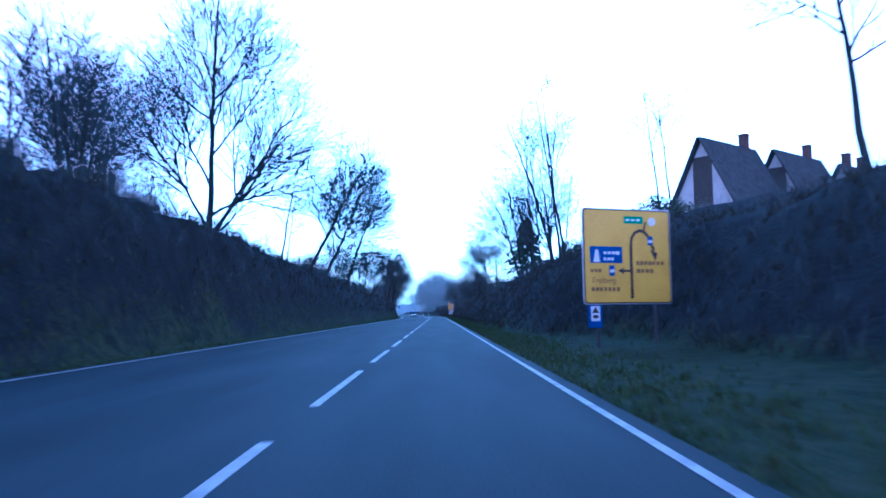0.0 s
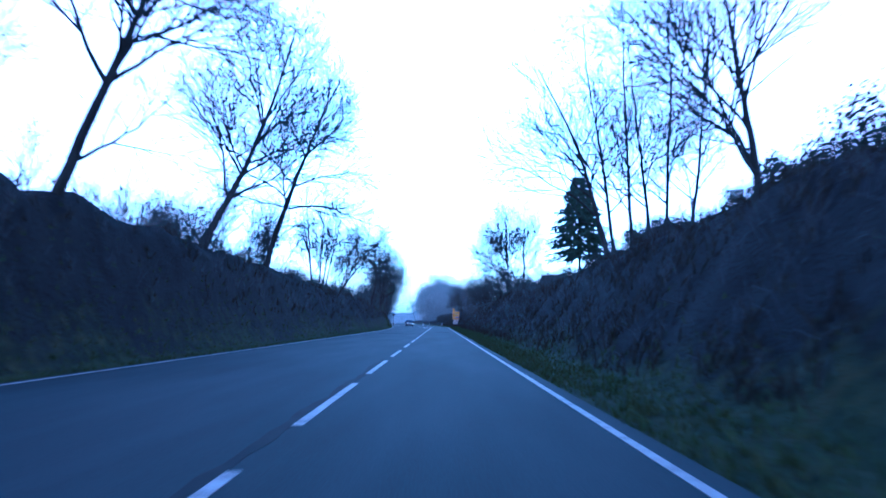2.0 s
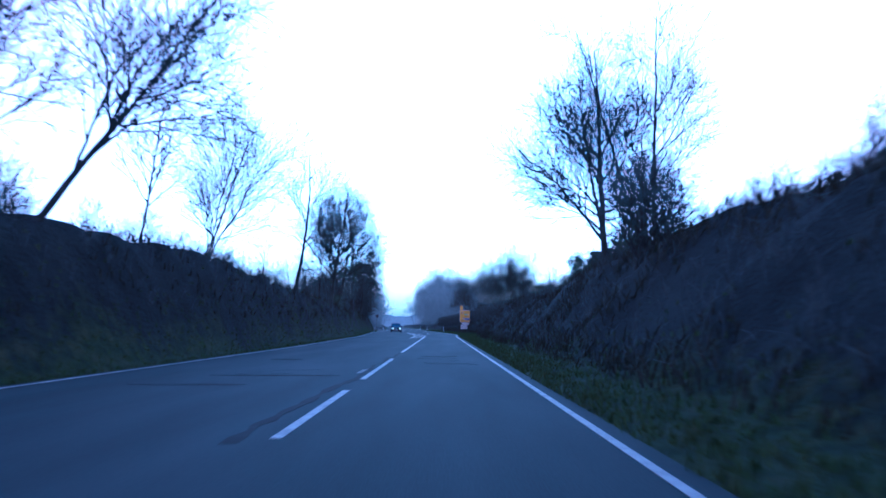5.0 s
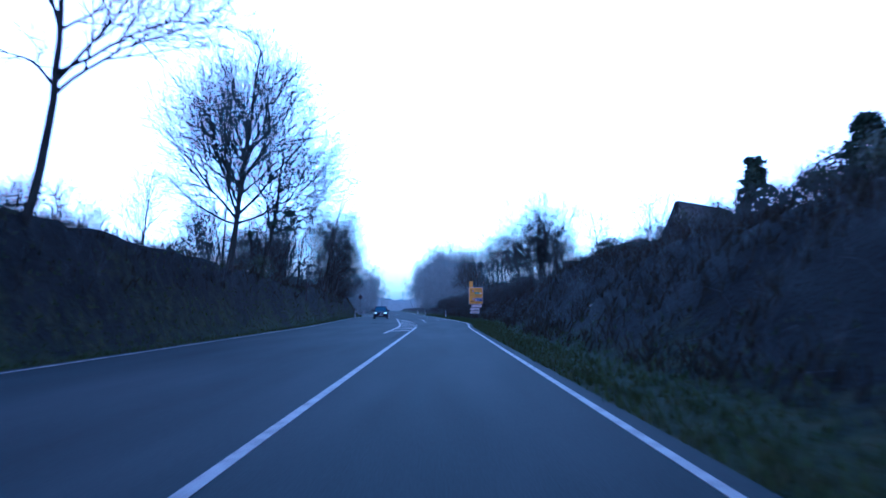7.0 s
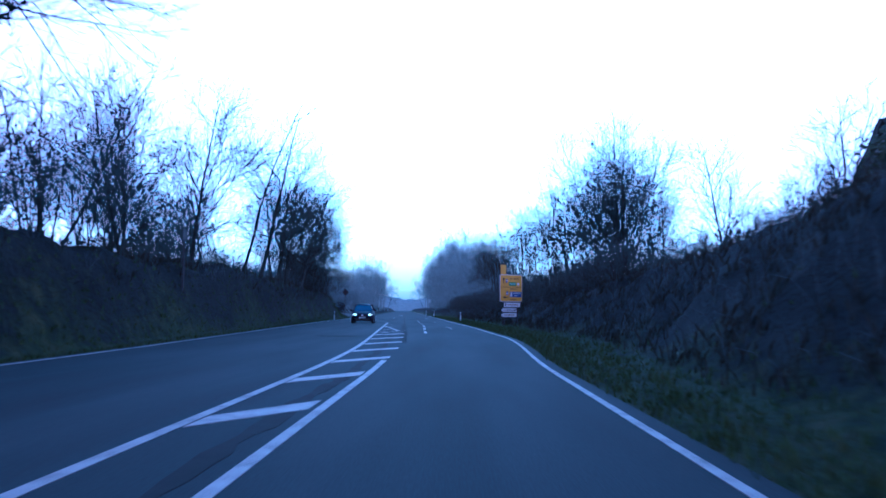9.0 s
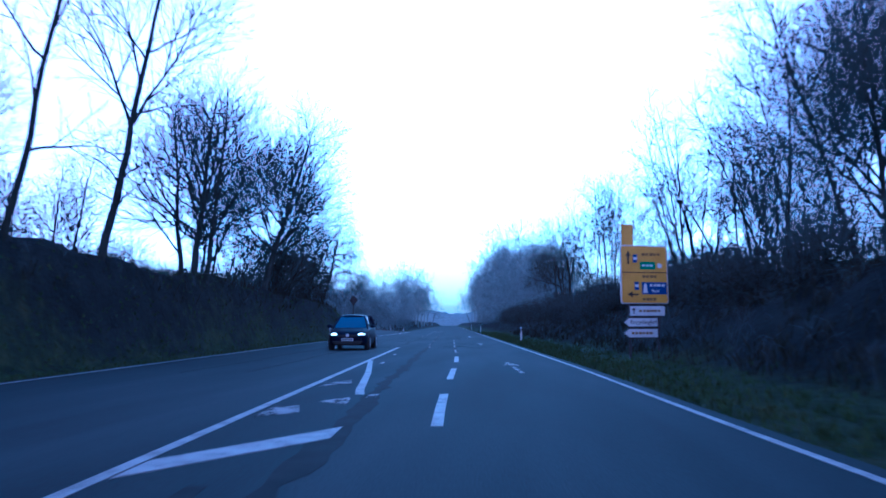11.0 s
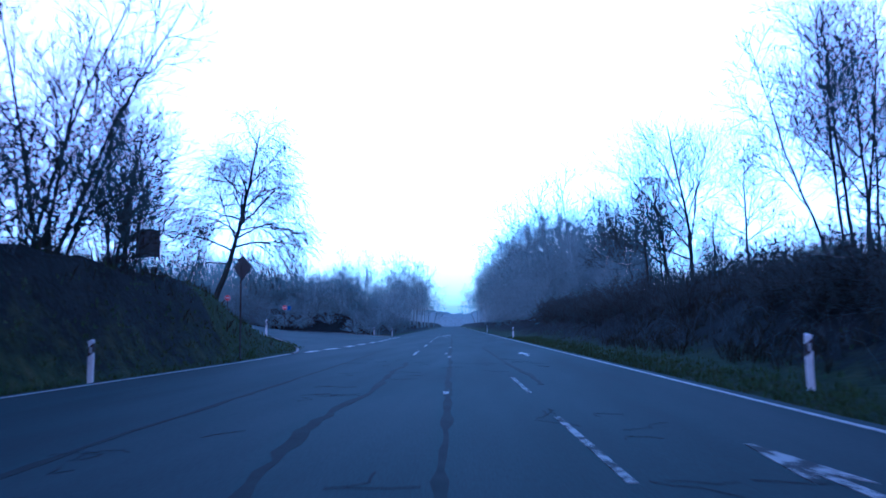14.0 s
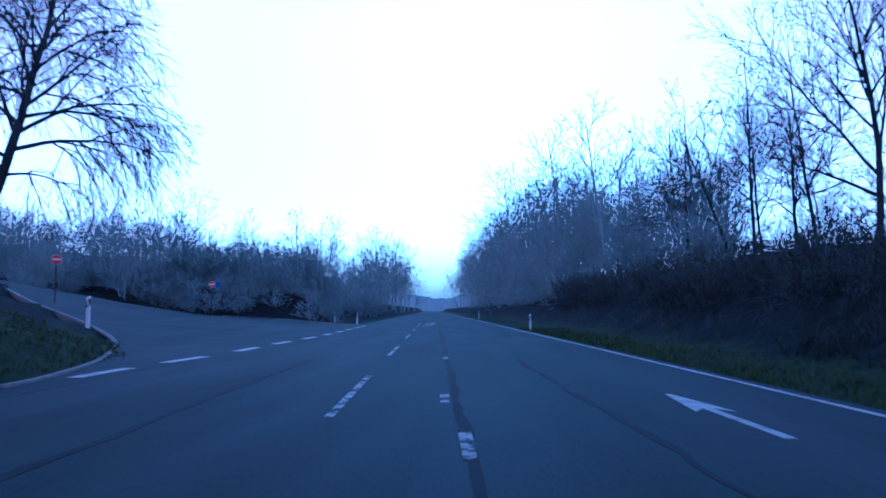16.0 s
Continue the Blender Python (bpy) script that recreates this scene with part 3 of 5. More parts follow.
BANK_TREE = "bare winter tree with dark bark on the roadside bank"
ROUND_TREE = "dense round-crowned bare tree on the roadside bank"
THIN_TREE = "slender bare young tree on the roadside bank"
def bank_tree(x, y, h, r, lean, stems, first, opening, reach, label):
    """A bank tree at x, y: height, trunk radius, lean, stems, first limb, opening angle, reach."""
    ob = bare_tree("tree", int(abs(x * 31 + y * 7)), h, r, lean, stems, first, max(7, 20 // max(1, int(stems * 0.7))), opening, reach * 1.2, (1.5, 2.2, 2.4) if label == THIN_TREE else (2.0, 2.6, 2.8), 0.06, 0.013 if y < 185 else 0.011)
    place(ob, x, y, label)


bank_tree(-15, 31, 9.0, 0.15, (0.05, 0), 3, 0.2, 40, 0.40, BANK_TREE)
bank_tree(-17, 36, 8.5, 0.12, (0.05, 0), 3, 0.15, 45, 0.42, BANK_TREE)
bank_tree(-20, 44, 9, 0.13, (0, 0), 3, 0.15, 45, 0.42, BANK_TREE)
bank_tree(-13.4, 67.5, 7.5, 0.07, (0.15, 0), 1, 0.4, 38, 0.2, THIN_TREE)
bank_tree(-12.2, 143, 6, 0.08, (0.15, 0), 1, 0.3, 42, 0.3, THIN_TREE)
bank_tree(-13.4, 197.2, 7.4, 0.08, (0, 0), 1, 0.6, 40, 0.12, THIN_TREE)
bank_tree(-12.5, 254, 6.5, 0.12, (0.1, 0), 3, 0.2, 46, 0.4, BANK_TREE)
bank_tree(-13.2, 286, 7.0, 0.15, (0.1, 0), 5, 0.08, 40, 0.4, BANK_TREE)
bank_tree(-12.8, 280, 9.8, 0.16, (0.12, 0), 5, 0.14, 34, 0.32, BANK_TREE)
bank_tree(-13.2, 271, 9.2, 0.15, (0.14, 0), 5, 0.12, 34, 0.32, BANK_TREE)
bank_tree(-13.4, 219, 9, 0.14, (0.12, 0), 2, 0.2, 44, 0.4, THIN_TREE)
bank_tree(-13.8, 212, 8, 0.12, (0.18, 0), 3, 0.2, 36, 0.3, THIN_TREE)
bank_tree(-13.8, 104, 7.6, 0.1, (0.3, 0), 5, 0.25, 30, 0.26, THIN_TREE)
bank_tree(-14.6, 108, 7.4, 0.1, (0.36, 0), 4, 0.25, 32, 0.26, THIN_TREE)
bank_tree(-13.9, 92.8, 6.4, 0.07, (0.24, 0), 5, 0.2, 30, 0.28, THIN_TREE)
bank_tree(-13.4, 99.4, 5.6, 0.06, (0.3, 0), 5, 0.2, 30, 0.28, THIN_TREE)
bank_tree(-12.7, 98.0, 4.2, 0.05, (0.34, 0), 4, 0.2, 34, 0.3, THIN_TREE)
bank_tree(7.1, 140, 5.8, 0.11, (0, 0), 2, 0.25, 40, 0.42, BANK_TREE)
bank_tree(9.6, 147, 5.4, 0.09, (0.05, 0), 2, 0.25, 40, 0.4, BANK_TREE)
bank_tree(13.5, 166, 4.5, 0.06, (0, 0), 2, 0.3, 32, 0.35, THIN_TREE)

# trees with a habit of their own
FORKED = "tall bare tree forking low into long limbs on the bank"
LEANING = "bare tree leaning over the road cutting on the bank"
FAN = "bare tree with many stems fanning out from its foot"
DOME = [(0.28, -46, 5.2, 22), (0.3, 42, 5.6, -8), (0.32, 14, 6.4, -4), (0.3, -18, 6.0, 4), (0.26, 66, 4.2, -14), (0.26, -66, 3.8, 24), (0.42, -34, 4.6, 12), (0.44, 34, 4.6, -6), (0.52, -22, 4, 6), (0.54, 24, 4, 0)]
FANNED = [(0, 10, -24, 8), (0.2, 11, -16, 6), (0.3, 12.5, -8, -3), (0.5, 12, 6, 3), (0.7, 11.5, 15, 4), (0.8, 10, 24, 0)]
def grown_tree(x, y, h, r, tilt, curve, limbs, label, **opts):
    opts.setdefault("fine", 0.0135 if y < 185 else 0.0115)
    return place(shaped_tree("tree", int(abs(x * 17 + y * 3)), h, r, tilt, curve, limbs, **opts), x, y, label)


grown_tree(-13.4, 45, 15, 0.22, 4, 4, [(0.04, 32, 10, -5), (0.14, 64, 7, 10), (0.05, 52, 5, -10), (0.24, -26, 8.5, 10), (0.08, -27, 9.5, -4), (0.5, 24, 7, -6), (0.5, -18, 6, 5), (0.65, 28, 4.5, -5)], FORKED, fill=11, dens=(2.1, 2.7, 2.8))
grown_tree(-13.6, 66, 9.4, 0.13, 11, 4, [(0.3, 30, 2, 10), (0.55, -25, 2, 5)], THIN_TREE, fill=4, dens=(1.4, 2.1, 2.4), reach=0.18)
grown_tree(-11.9, 69.3, 12.4, 0.21, 27, 6, [(0.15, 58, 4, -10), (0.35, 55, 5, 5), (0.35, -20, 5, 10), (0.5, 48, 5, 5)], LEANING, fill=14, dens=(1.9, 2.5, 2.6), reach=0.42)
grown_tree(-13.6, 88, 14, 0.24, 28, -14, [(0.3, 62, 6, -10), (0.3, -10, 6, 8), (0.45, 56, 6, 0), (0.55, 48, 6, 5), (0.6, -14, 5, 5), (0.4, -32, 5, 10)], LEANING, fill=12, dens=(1.9, 2.5, 2.6), reach=0.42)
grown_tree(-11.5, 96.2, 13.3, 0.23, 14, 14, [(0.34, 68, 5.5, 58), (0.35, 80, 3.2, 22), (0.45, 60, 5.2, 48), (0.38, -52, 6, -32), (0.46, -36, 5.5, -34), (0.35, -74, 4, 0), (0.25, 74, 2.4, 30), (0.18, 45, 2, 10), (0.6, -25, 5, -10), (0.6, 46, 4.5, 26), (0.75, 22, 4, 10), (0.8, -15, 3, -10)], LEANING, fill=3)
grown_tree(-14, 132, 12.2, 0.15, -4, 0, [], FAN, fill=14, reach=0.24, first=0.22, fine=0.016, dens=(2.1, 2.6, 2.8), stems=((0.2, 11, -10, 3), (0.4, 12.4, 3, -3), (0.7, 11.6, 8, -2), (0.9, 10, 14, -4)))
grown_tree(-12, 134, 9.2, 0.14, 30, 12, [(0.25, 12, 4.5, 22), (0.3, 48, 4, 24), (0.4, 18, 4, 25), (0.5, 60, 3, 20)], LEANING, fill=16, reach=0.4)
grown_tree(-15.4, 161, 11, 0.11, 12, 6, [(0.06, 20, 10, 5), (0.1, 3, 6.5, -8), (0.13, 16, 9, 8), (0.3, -10, 3, -12), (0.3, -35, 2.5, -10)], "slender bare tree with steep stems on the bank", fill=4, dens=(1.7, 2.4, 2.6), reach=0.2)
grown_tree(-11.3, 170.6, 10.4, 0.16, 15, -14, [(0.4, 32, 5.5, -12), (0.37, 48, 5, 34), (0.42, 50, 4.6, 28), (0.39, -36, 2.4, -50), (0.5, -10, 4, 0), (0.6, 24, 4, 10), (0.55, -28, 3.6, 0)], LEANING, fill=7, dens=(1.8, 2.3, 2.5), reach=0.24, first=0.5)
grown_tree(-11.35, 191, 11.7, 0.2, 9, 2, [(u, t, ln * 1.15, dt) for u, t, ln, dt in DOME], ROUND_TREE, fill=18, dens=(2.0, 2.6, 2.7), reach=0.38, first=0.28)
ivied = grown_tree(-12, 200.5, 10.6, 0.18, 14, -10, [(0.34, 76, 4.6, -34), (0.25, -55, 1.4, -34), (0.36, 40, 6, 0), (0.45, -30, 5, 8), (0.4, 62, 5, 5), (0.5, 35, 5, 10), (0.5, -45, 4, 10)], ROUND_TREE, fill=11, dens=(1.9, 2.4, 2.6), reach=0.36, first=0.32)
grown_tree(-12, 236, 11.5, 0.12, 12, 14, [(0.25, 72, 2.2, 32), (0.45, -38, 3.2, 14), (0.5, 32, 4, -4), (0.6, 70, 2, 15)], THIN_TREE, fill=5, dens=(1.4, 2.1, 2.4), reach=0.18)
grown_tree(-12, 241.5, 12, 0.17, 12, 3, [(0.2, 56, 1.8, -8), (0.28, 52, 1.8, 30), (0.26, -18, 1.9, -60), (0.42, -14, 5, -18), (0.42, 36, 5, 4), (0.45, 76, 2.2, 16), (0.32, -50, 1.5, -20), (0.6, -35, 3, 5), (0.62, 55, 3, 5), (0.22, -60, 1.2, 0)], THIN_TREE, fill=4, dens=(1.7, 2.4, 2.6), reach=0.2)
grown_tree(-12.3, 252, 8.8, 0.2, 3, 3, DOME, ROUND_TREE, fill=14, dens=(1.9, 2.5, 2.6), reach=0.36, first=0.2, stems=((0.6, 9, 8, -4), (-0.5, 8.4, -6, -3)))
grown_tree(-12.3, 264.8, 11.4, 0.2, 13, 5, DOME, ROUND_TREE, fill=18, dens=(2.0, 2.6, 2.7), reach=0.4, first=0.25)
grown_tree(-15.9, 303.4, 12, 0.22, 22, -17, [(0.42, 68, 4.4, 46), (0.46, 54, 4.2, 50), (0.5, 72, 3.6, 40), (0.4, -58, 4.4, -38), (0.48, -50, 4, -40), (0.55, -66, 3.4, -20), (0.6, 46, 3.6, 44), (0.65, -34, 3.4, -24), (0.72, 34, 3, 30), (0.36, 84, 2.6, 40), (0.34, -80, 2.6, -30)], "leaning bare tree with drooping twigs beside the junction", fill=13, dens=(2.6, 3.0, 3.0), reach=0.32, first=0.42, hang=0.22)
grown_tree(13.9, 24, 11, 0.17, -1, -3, [(0.42, 55, 3, 10), (0.5, -60, 3.4, 20), (0.6, 40, 3, 10)], BANK_TREE, fill=5, dens=(1.7, 2.4, 2.6))
grown_tree(8.9, 57.2, 13.5, 0.14, -9, -12, [(0.45, -4, 5, 6), (0.5, -35, 4, -5), (0.55, -12, 5, 8)], "slender bare tree leaning over the road", fill=4, dens=(1.7, 2.4, 2.6), reach=0.2, first=0.45)
grown_tree(9.35, 57.4, 13.5, 0.12, -1, -10, [(0.5, -30, 4, -5), (0.5, 14, 4.5, -4)], THIN_TREE, fill=4, dens=(1.7, 2.4, 2.6), reach=0.2, first=0.45)
grown_tree(9.95, 57.6, 13.5, 0.12, -8, -4, [(0.55, 10, 4.5, 4), (0.5, -22, 4, 6)], THIN_TREE, fill=4, dens=(1.7, 2.4, 2.6), reach=0.2, first=0.45)
grown_tree(11.2, 72, 10, 0.18, -5, -3, [(0.15, -28, 8, -22), (0.12, -20, 8, -10), (0.3, -38, 6, -22), (0.24, -80, 2.6, 5), (0.5, -48, 4, -20), (0.4, 15, 5, -5), (0.6, 25, 3, 0)], FORKED, fill=7, dens=(1.6, 2.2, 2.4))
grown_tree(10.4, 90.2, 13, 0.19, -13, -12, [(0.26, -74, 2.4, -6), (0.3, -46, 7.5, -34), (0.38, -40, 6.5, -26), (0.45, -34, 5, -16), (0.5, -58, 4, -14), (0.5, 14, 4, 0)], FORKED, fill=9, dens=(1.5, 2.1, 2.3))
for x, y, h, tilt, curve in ((10.8, 90.8, 14.5, -11, 3), (11.6, 91, 16, -3, 0), (12.8, 91.2, 15.5, -5, 4), (13.7, 91.6, 16, 1, -2), (14.9, 92, 14.5, 7, -2)):
    grown_tree(x, y, h, 0.15, tilt, curve, [(0.32, -46, 3.6, 14), (0.42, 38, 3.4, -10), (0.5, -34, 3.6, 10)], "tall bare tree in a group on the bank", fill=10, dens=(1.5, 2.2, 2.4), reach=0.27, first=0.24)
grown_tree(10.35, 158.5, 14, 0.26, -3, 1, [(0.2, -30, 8.5, -16), (0.24, -38, 5, -42), (0.32, -38, 5, -18), (0.32, 66, 5, 8), (0.28, 72, 3.8, 0), (0.42, -32, 6, -12), (0.45, 36, 5, 10), (0.3, -66, 4, -10), (0.55, -45, 5, -12), (0.55, 30, 5, 8)], FORKED, fill=10, dens=(1.9, 2.5, 2.6), reach=0.32)
grown_tree(11, 159, 12.5, 0.16, -13, 9, [(0.4, 45, 4, 10), (0.5, 20, 4, 5)], BANK_TREE, fill=6)
grown_tree(13.8, 158, 8, 0.1, -12, -6, [(0.3, -50, 2.5, 10), (0.3, 45, 2.5, 0)], BANK_TREE, fill=8, dens=(2.1, 2.7, 2.8))
grown_tree(11.5, 153.5, 13, 0.13, -13, -6, [(0.4, -35, 4, -5), (0.4, 20, 4, 0)], BANK_TREE, fill=6)
grown_tree(12.1, 153.5, 13, 0.15, 0, 0, [(0.3, 36, 5, -6), (0.35, -30, 4.5, 5), (0.5, 35, 4, 0)], BANK_TREE, fill=7)
grown_tree(14.6, 241.5, 12.4, 0.14, 0, 0, DOME, "broad many-stemmed bare tree behind the road sign", fill=13, dens=(2.1, 2.7, 2.8), reach=0.36, first=0.2, stems=((-0.5, 11.5, -14, -4), (0.5, 11.5, 12, 4), (0.2, 12, 4, 0)))
grown_tree(14.2, 262, 11, 0.09, -4, 0, [], FAN, fill=9, reach=0.22, first=0.3, dens=(1.7, 2.4, 2.6), stems=FANNED[1:5])
grown_tree(15.2, 250, 13, 0.1, 1, 0, [], FAN, fill=9, reach=0.2, first=0.3, dens=(1.7, 2.4, 2.6), stems=FANNED)
grown_tree(18, 259, 13, 0.1, -2, 2, [], FAN, fill=8, reach=0.2, first=0.3, dens=(1.7, 2.4, 2.6), stems=FANNED[1:])
grown_tree(16.5, 266.5, 13.5, 0.11, -8, -4, [], FAN, fill=9, reach=0.2, first=0.3, dens=(1.7, 2.4, 2.6), stems=FANNED[:4])
grown_tree(-13.2, 228, 9.5, 0.12, 6, 6, [(0.3, 40, 5, -5), (0.35, -20, 4, 0), (0.45, 50, 4.5, -5), (0.5, 25, 4, 0), (0.25, 60, 3.5, -10)], BANK_TREE, fill=10)
grown_tree(14.6, 49, 9.5, 0.1, -2, -8, [(0.55, 14, 3.5, 8), (0.5, -22, 3, 4)], THIN_TREE, fill=3, dens=(1.4, 2.1, 2.4), reach=0.16, first=0.6)
grown_tree(15.7, 50, 9.5, 0.1, -3, -4, [(0.55, 18, 3.5, 6), (0.6, -16, 2.5, 0)], THIN_TREE, fill=3, dens=(1.4, 2.1, 2.4), reach=0.16, first=0.6)

grown_tree(15.2, 289, 13, 0.11, -3, 2, [], FAN, fill=11, dens=(2.2, 2.6, 2.7), reach=0.27, first=0.35, stems=((-0.6, 11, -16, 4), (-0.3, 12.6, -8, 4), (0.3, 12.8, 2, 2)))
grown_tree(17.2, 292, 12.8, 0.11, 1, -3, [], FAN, fill=11, dens=(2.2, 2.6, 2.7), reach=0.27, first=0.35, stems=((-0.4, 12, -5, 6), (0.4, 12.4, 8, -2), (0.8, 10.6, 16, -4)))

# tall open trees at the edge of the wood beyond the junction
EDGE_TREE = "tall open-crowned bare tree at the wood's edge"
grown_tree(14.6, 308, 11.3, 0.17, -4, -10, [(0.28, -62, 5, -16), (0.34, -38, 7, 4), (0.36, 12, 7, 4), (0.45, -26, 6, 6), (0.5, 20, 5, 0), (0.6, -34, 4.5, 0)], EDGE_TREE, fill=7, dens=(1.7, 2.2, 2.4), reach=0.26, first=0.45)
for x, y, h, tilt, curve in ((14.3, 311.4, 10, -5, -6), (14.8, 314.5, 9.4, -2, -3), (14.3, 317.6, 12.2, -3, 0), (14.2, 319.6, 9.6, -14, -8), (14.3, 329, 11.6, -2, -2), (15.2, 333, 11, 2, -4), (13.6, 325, 9.8, -3, 4), (16.4, 322, 12, 3, -3), (17, 305, 11, 3, 2)):
    grown_tree(x, y, h * 0.92, 0.12, tilt, curve, [(0.42, -58, 3, -10), (0.5, 46, 2.8, -8)], EDGE_TREE, fill=13, dens=(2.0, 2.5, 2.7), reach=0.25, first=0.4)

# shrubs on the crest, copies of a few kinds
SHRUB = "bare many-stemmed shrub in the roadside thicket"
shrubs = [bare_tree("shrub", 300 + i, 4.2, 0.07, (0.05, 0), 6, 0.12, 4, 34, 0.44, (1.2, 1.2, 1.3), 0.03, 0.014, False) for i in range(5)]
rng = random.Random(21)


def spread(kinds, spots, label, category, group, low=0.75, high=1.2):
    used = set()
    for x, y, k in spots:
        ob = kinds[rng.randrange(len(kinds))]
        m = pose(x, y, ground_z(x, y) - 0.05, 0, 0, rng.uniform(0, 360)) @ Matrix.Scale(k * rng.uniform(low, high), 4)
        if ob in used:
            c = copy_thing(ob, m)
            c.matrix_basis = m
        else:
            used.add(ob)
            ob.matrix_world = m
        tagged(ob, label, category, group)


spots = [(rng.uniform(-17, -12.8), rng.uniform(196, 246), 1.15) for _ in range(17)]
spots += [(rng.uniform(-14.5, -11.5), rng.uniform(264, 284), 1.15) for _ in range(20)]
spots += [(rng.uniform(-17, -13.4), rng.uniform(24, 135), 0.7) for _ in range(40)]
spots += [(rng.uniform(-15, -12.5), rng.uniform(84, 92), 0.8) for _ in range(8)]
spots += [(rng.uniform(-16, -13), rng.uniform(135, 195), 0.6) for _ in range(26)]
spots += [(rng.uniform(10, 15), rng.uniform(110, 188), 0.45) for _ in range(30)]
spots += [(rng.uniform(9, 14), rng.uniform(60, 110), 0.35) for _ in range(12)]
spots += [(rng.uniform(9.5, 16), rng.uniform(205, 260), 0.45) for _ in range(30)]
spots += [(rng.uniform(9, 14), rng.uniform(258, 345), 0.5) for _ in range(36)]
spread(shrubs, spots, SHRUB, "shrub", "thicket shrubs")
# shrubs round the conifer's foot
extra = random.Random(77)
for x, y, k in ((14.6, 115.5, 0.5), (13.6, 117.5, 0.62), (14.4, 119.5, 0.55), (13.2, 122.0, 0.5), (12.2, 127.0, 0.45), (11.6, 130.5, 0.55), (12.3, 133.5, 0.5)):
    c = copy_thing(shrubs[extra.randrange(5)], pose(0, 0, 0))
    c.matrix_basis = pose(x, y, ground_z(x, y) - 0.05, 0, 0, extra.uniform(0, 360)) @ Matrix.Scale(k, 4)

def joined(name, kinds, spots, label, category, low=0.75, high=1.2):
    """Many copies of a few kinds in one mesh, for growth that nobody could count."""
    vs, fs, mats, base = [], [], None, 0
    kit = []
    for ob in kinds:
        for c in ob.children:
            me = c.data
            co = np.empty(3 * len(me.vertices), np.float64)
            me.vertices.foreach_get("co", co)
            kit.append((ob, co.reshape(-1, 3), [tuple(p.vertices) for p in me.polygons]))
            mats = me.materials[0]
    for x, y, k in spots:
        pick = kinds[rng.randrange(len(kinds))]
        m = np.array(pose(x, y, ground_z(x, y) - 0.05, 0, 0, rng.uniform(0, 360)) @ Matrix.Scale(k * rng.uniform(low, high), 4))
        for ob, co, faces in kit:
            if ob is pick:
                vs.append(co @ m[:3, :3].T + m[:3, 3])
                fs += [tuple(i + base for i in q) for q in faces]
                base += len(co)
    return tagged(link_mesh(name, np.concatenate(vs), fs, mats), label, category, kind="stuff")


# woods on both sides farther on
WOOD = "bare woodland tree in a dense roadside wood"
woods = [bare_tree("woodland_tree", 400 + i, 11, 0.13, (0, 0), 2 if i % 2 else 1, 0.22, 7 if i % 2 else 12, 38, 0.38, (1.2, 1.4, 1.5), 0.05, 0.021, False, MISTED_TWIG) for i in range(6)]
spots = [(rng.uniform(14, 26), rng.uniform(340, 400), 0.9) for _ in range(10)]
spots += [(rng.uniform(16, 22), rng.uniform(320, 342), 0.8) for _ in range(8)]
spots += [(rng.uniform(10.5, 22), rng.uniform(340, 400), 1.35) for _ in range(34)]
spots += [(rng.uniform(11, 20), rng.uniform(400, 480), 1.75) for _ in range(36)]
spots += [(rng.uniform(-30, -12), rng.uniform(358, 470), 0.85) for _ in range(56)]
spots += [(rng.uniform(11, 20), rng.uniform(480, 700), 2.2) for _ in range(36)]
spots += [(rng.uniform(-22, -12), rng.uniform(460, 700), 1.7) for _ in range(32)]
spots += [(rng.uniform(-62, -26), rng.uniform(344, 390), 0.75) for _ in range(26)]
spread(woods, spots, WOOD, "tree", "woodland trees")

# nearer copses behind the crests
COPSE = "fine-twigged bare tree in a copse behind the bank's crest"
copse = [bare_tree("copse_tree", 450 + i, 9, 0.11, (0.03, 0), 2 if i % 2 else 1, 0.22, 8 if i % 2 else 14, 36, 0.4, (1.6, 2.1, 2.2), 0.05, 0.012, False) for i in range(4)]
spots = [(rng.uniform(-26, -16), rng.uniform(24, 62), 0.85) for _ in range(11)]
spots += [(rng.uniform(15, 28), rng.uniform(224, 268), 1.05) for _ in range(15)]
spots += [(rng.uniform(16, 30), rng.uniform(276, 342), 0.7) for _ in range(22)]
spots += [(rng.uniform(-19, -14.5), rng.uniform(78, 100), 0.7) for _ in range(4)]
spots += [(rng.uniform(-17, -13.6), rng.uniform(204, 233), 0.75) for _ in range(7)]
spots += [(rng.uniform(-28, -15), rng.uniform(206, 262), 0.8) for _ in range(13)]
spread(copse, spots, COPSE, "tree", "copse trees")

# low dense undergrowth of the woods
BRUSH = "dense leafless undergrowth bush at the wood's edge"
brush = [bare_tree("undergrowth_bush", 500 + i, 2.6, 0.05, (0, 0), 7, 0.1, 4, 48, 0.6, (1.4, 1.6, 1.8), 0.02, 0.011, False) for i in range(4)]
spots = [(rng.uniform(10, 11.6), rng.uniform(224, 262), 1.0) for _ in range(34)]
spots += [(rng.uniform(8.8, 10.4), rng.uniform(262, 350), 0.95) for _ in range(76)]
spots += [(rng.uniform(15, 24), rng.uniform(222, 342), 1.7) for _ in range(50)]
spots += [(rng.uniform(-22, -14), rng.uniform(200, 290), 0.9) for _ in range(20)]
spots += [(rng.uniform(-24, -15), rng.uniform(24, 62), 1.1) for _ in range(14)]
spots += [(rng.uniform(-13.4, -11.6), rng.uniform(16, 135), 0.55) for _ in range(44)]
spots += [(rng.uniform(8.2, 10), rng.uniform(24, 200), 0.45) for _ in range(50)]
spread(brush, spots, BRUSH, "bush", "undergrowth bushes")
spots = [(rng.uniform(-30, -11), rng.uniform(349, 360), 1.1) for _ in range(40)]
spots += [(rng.uniform(-46, -29), rng.uniform(331, 346), 1.0) for _ in range(26)]
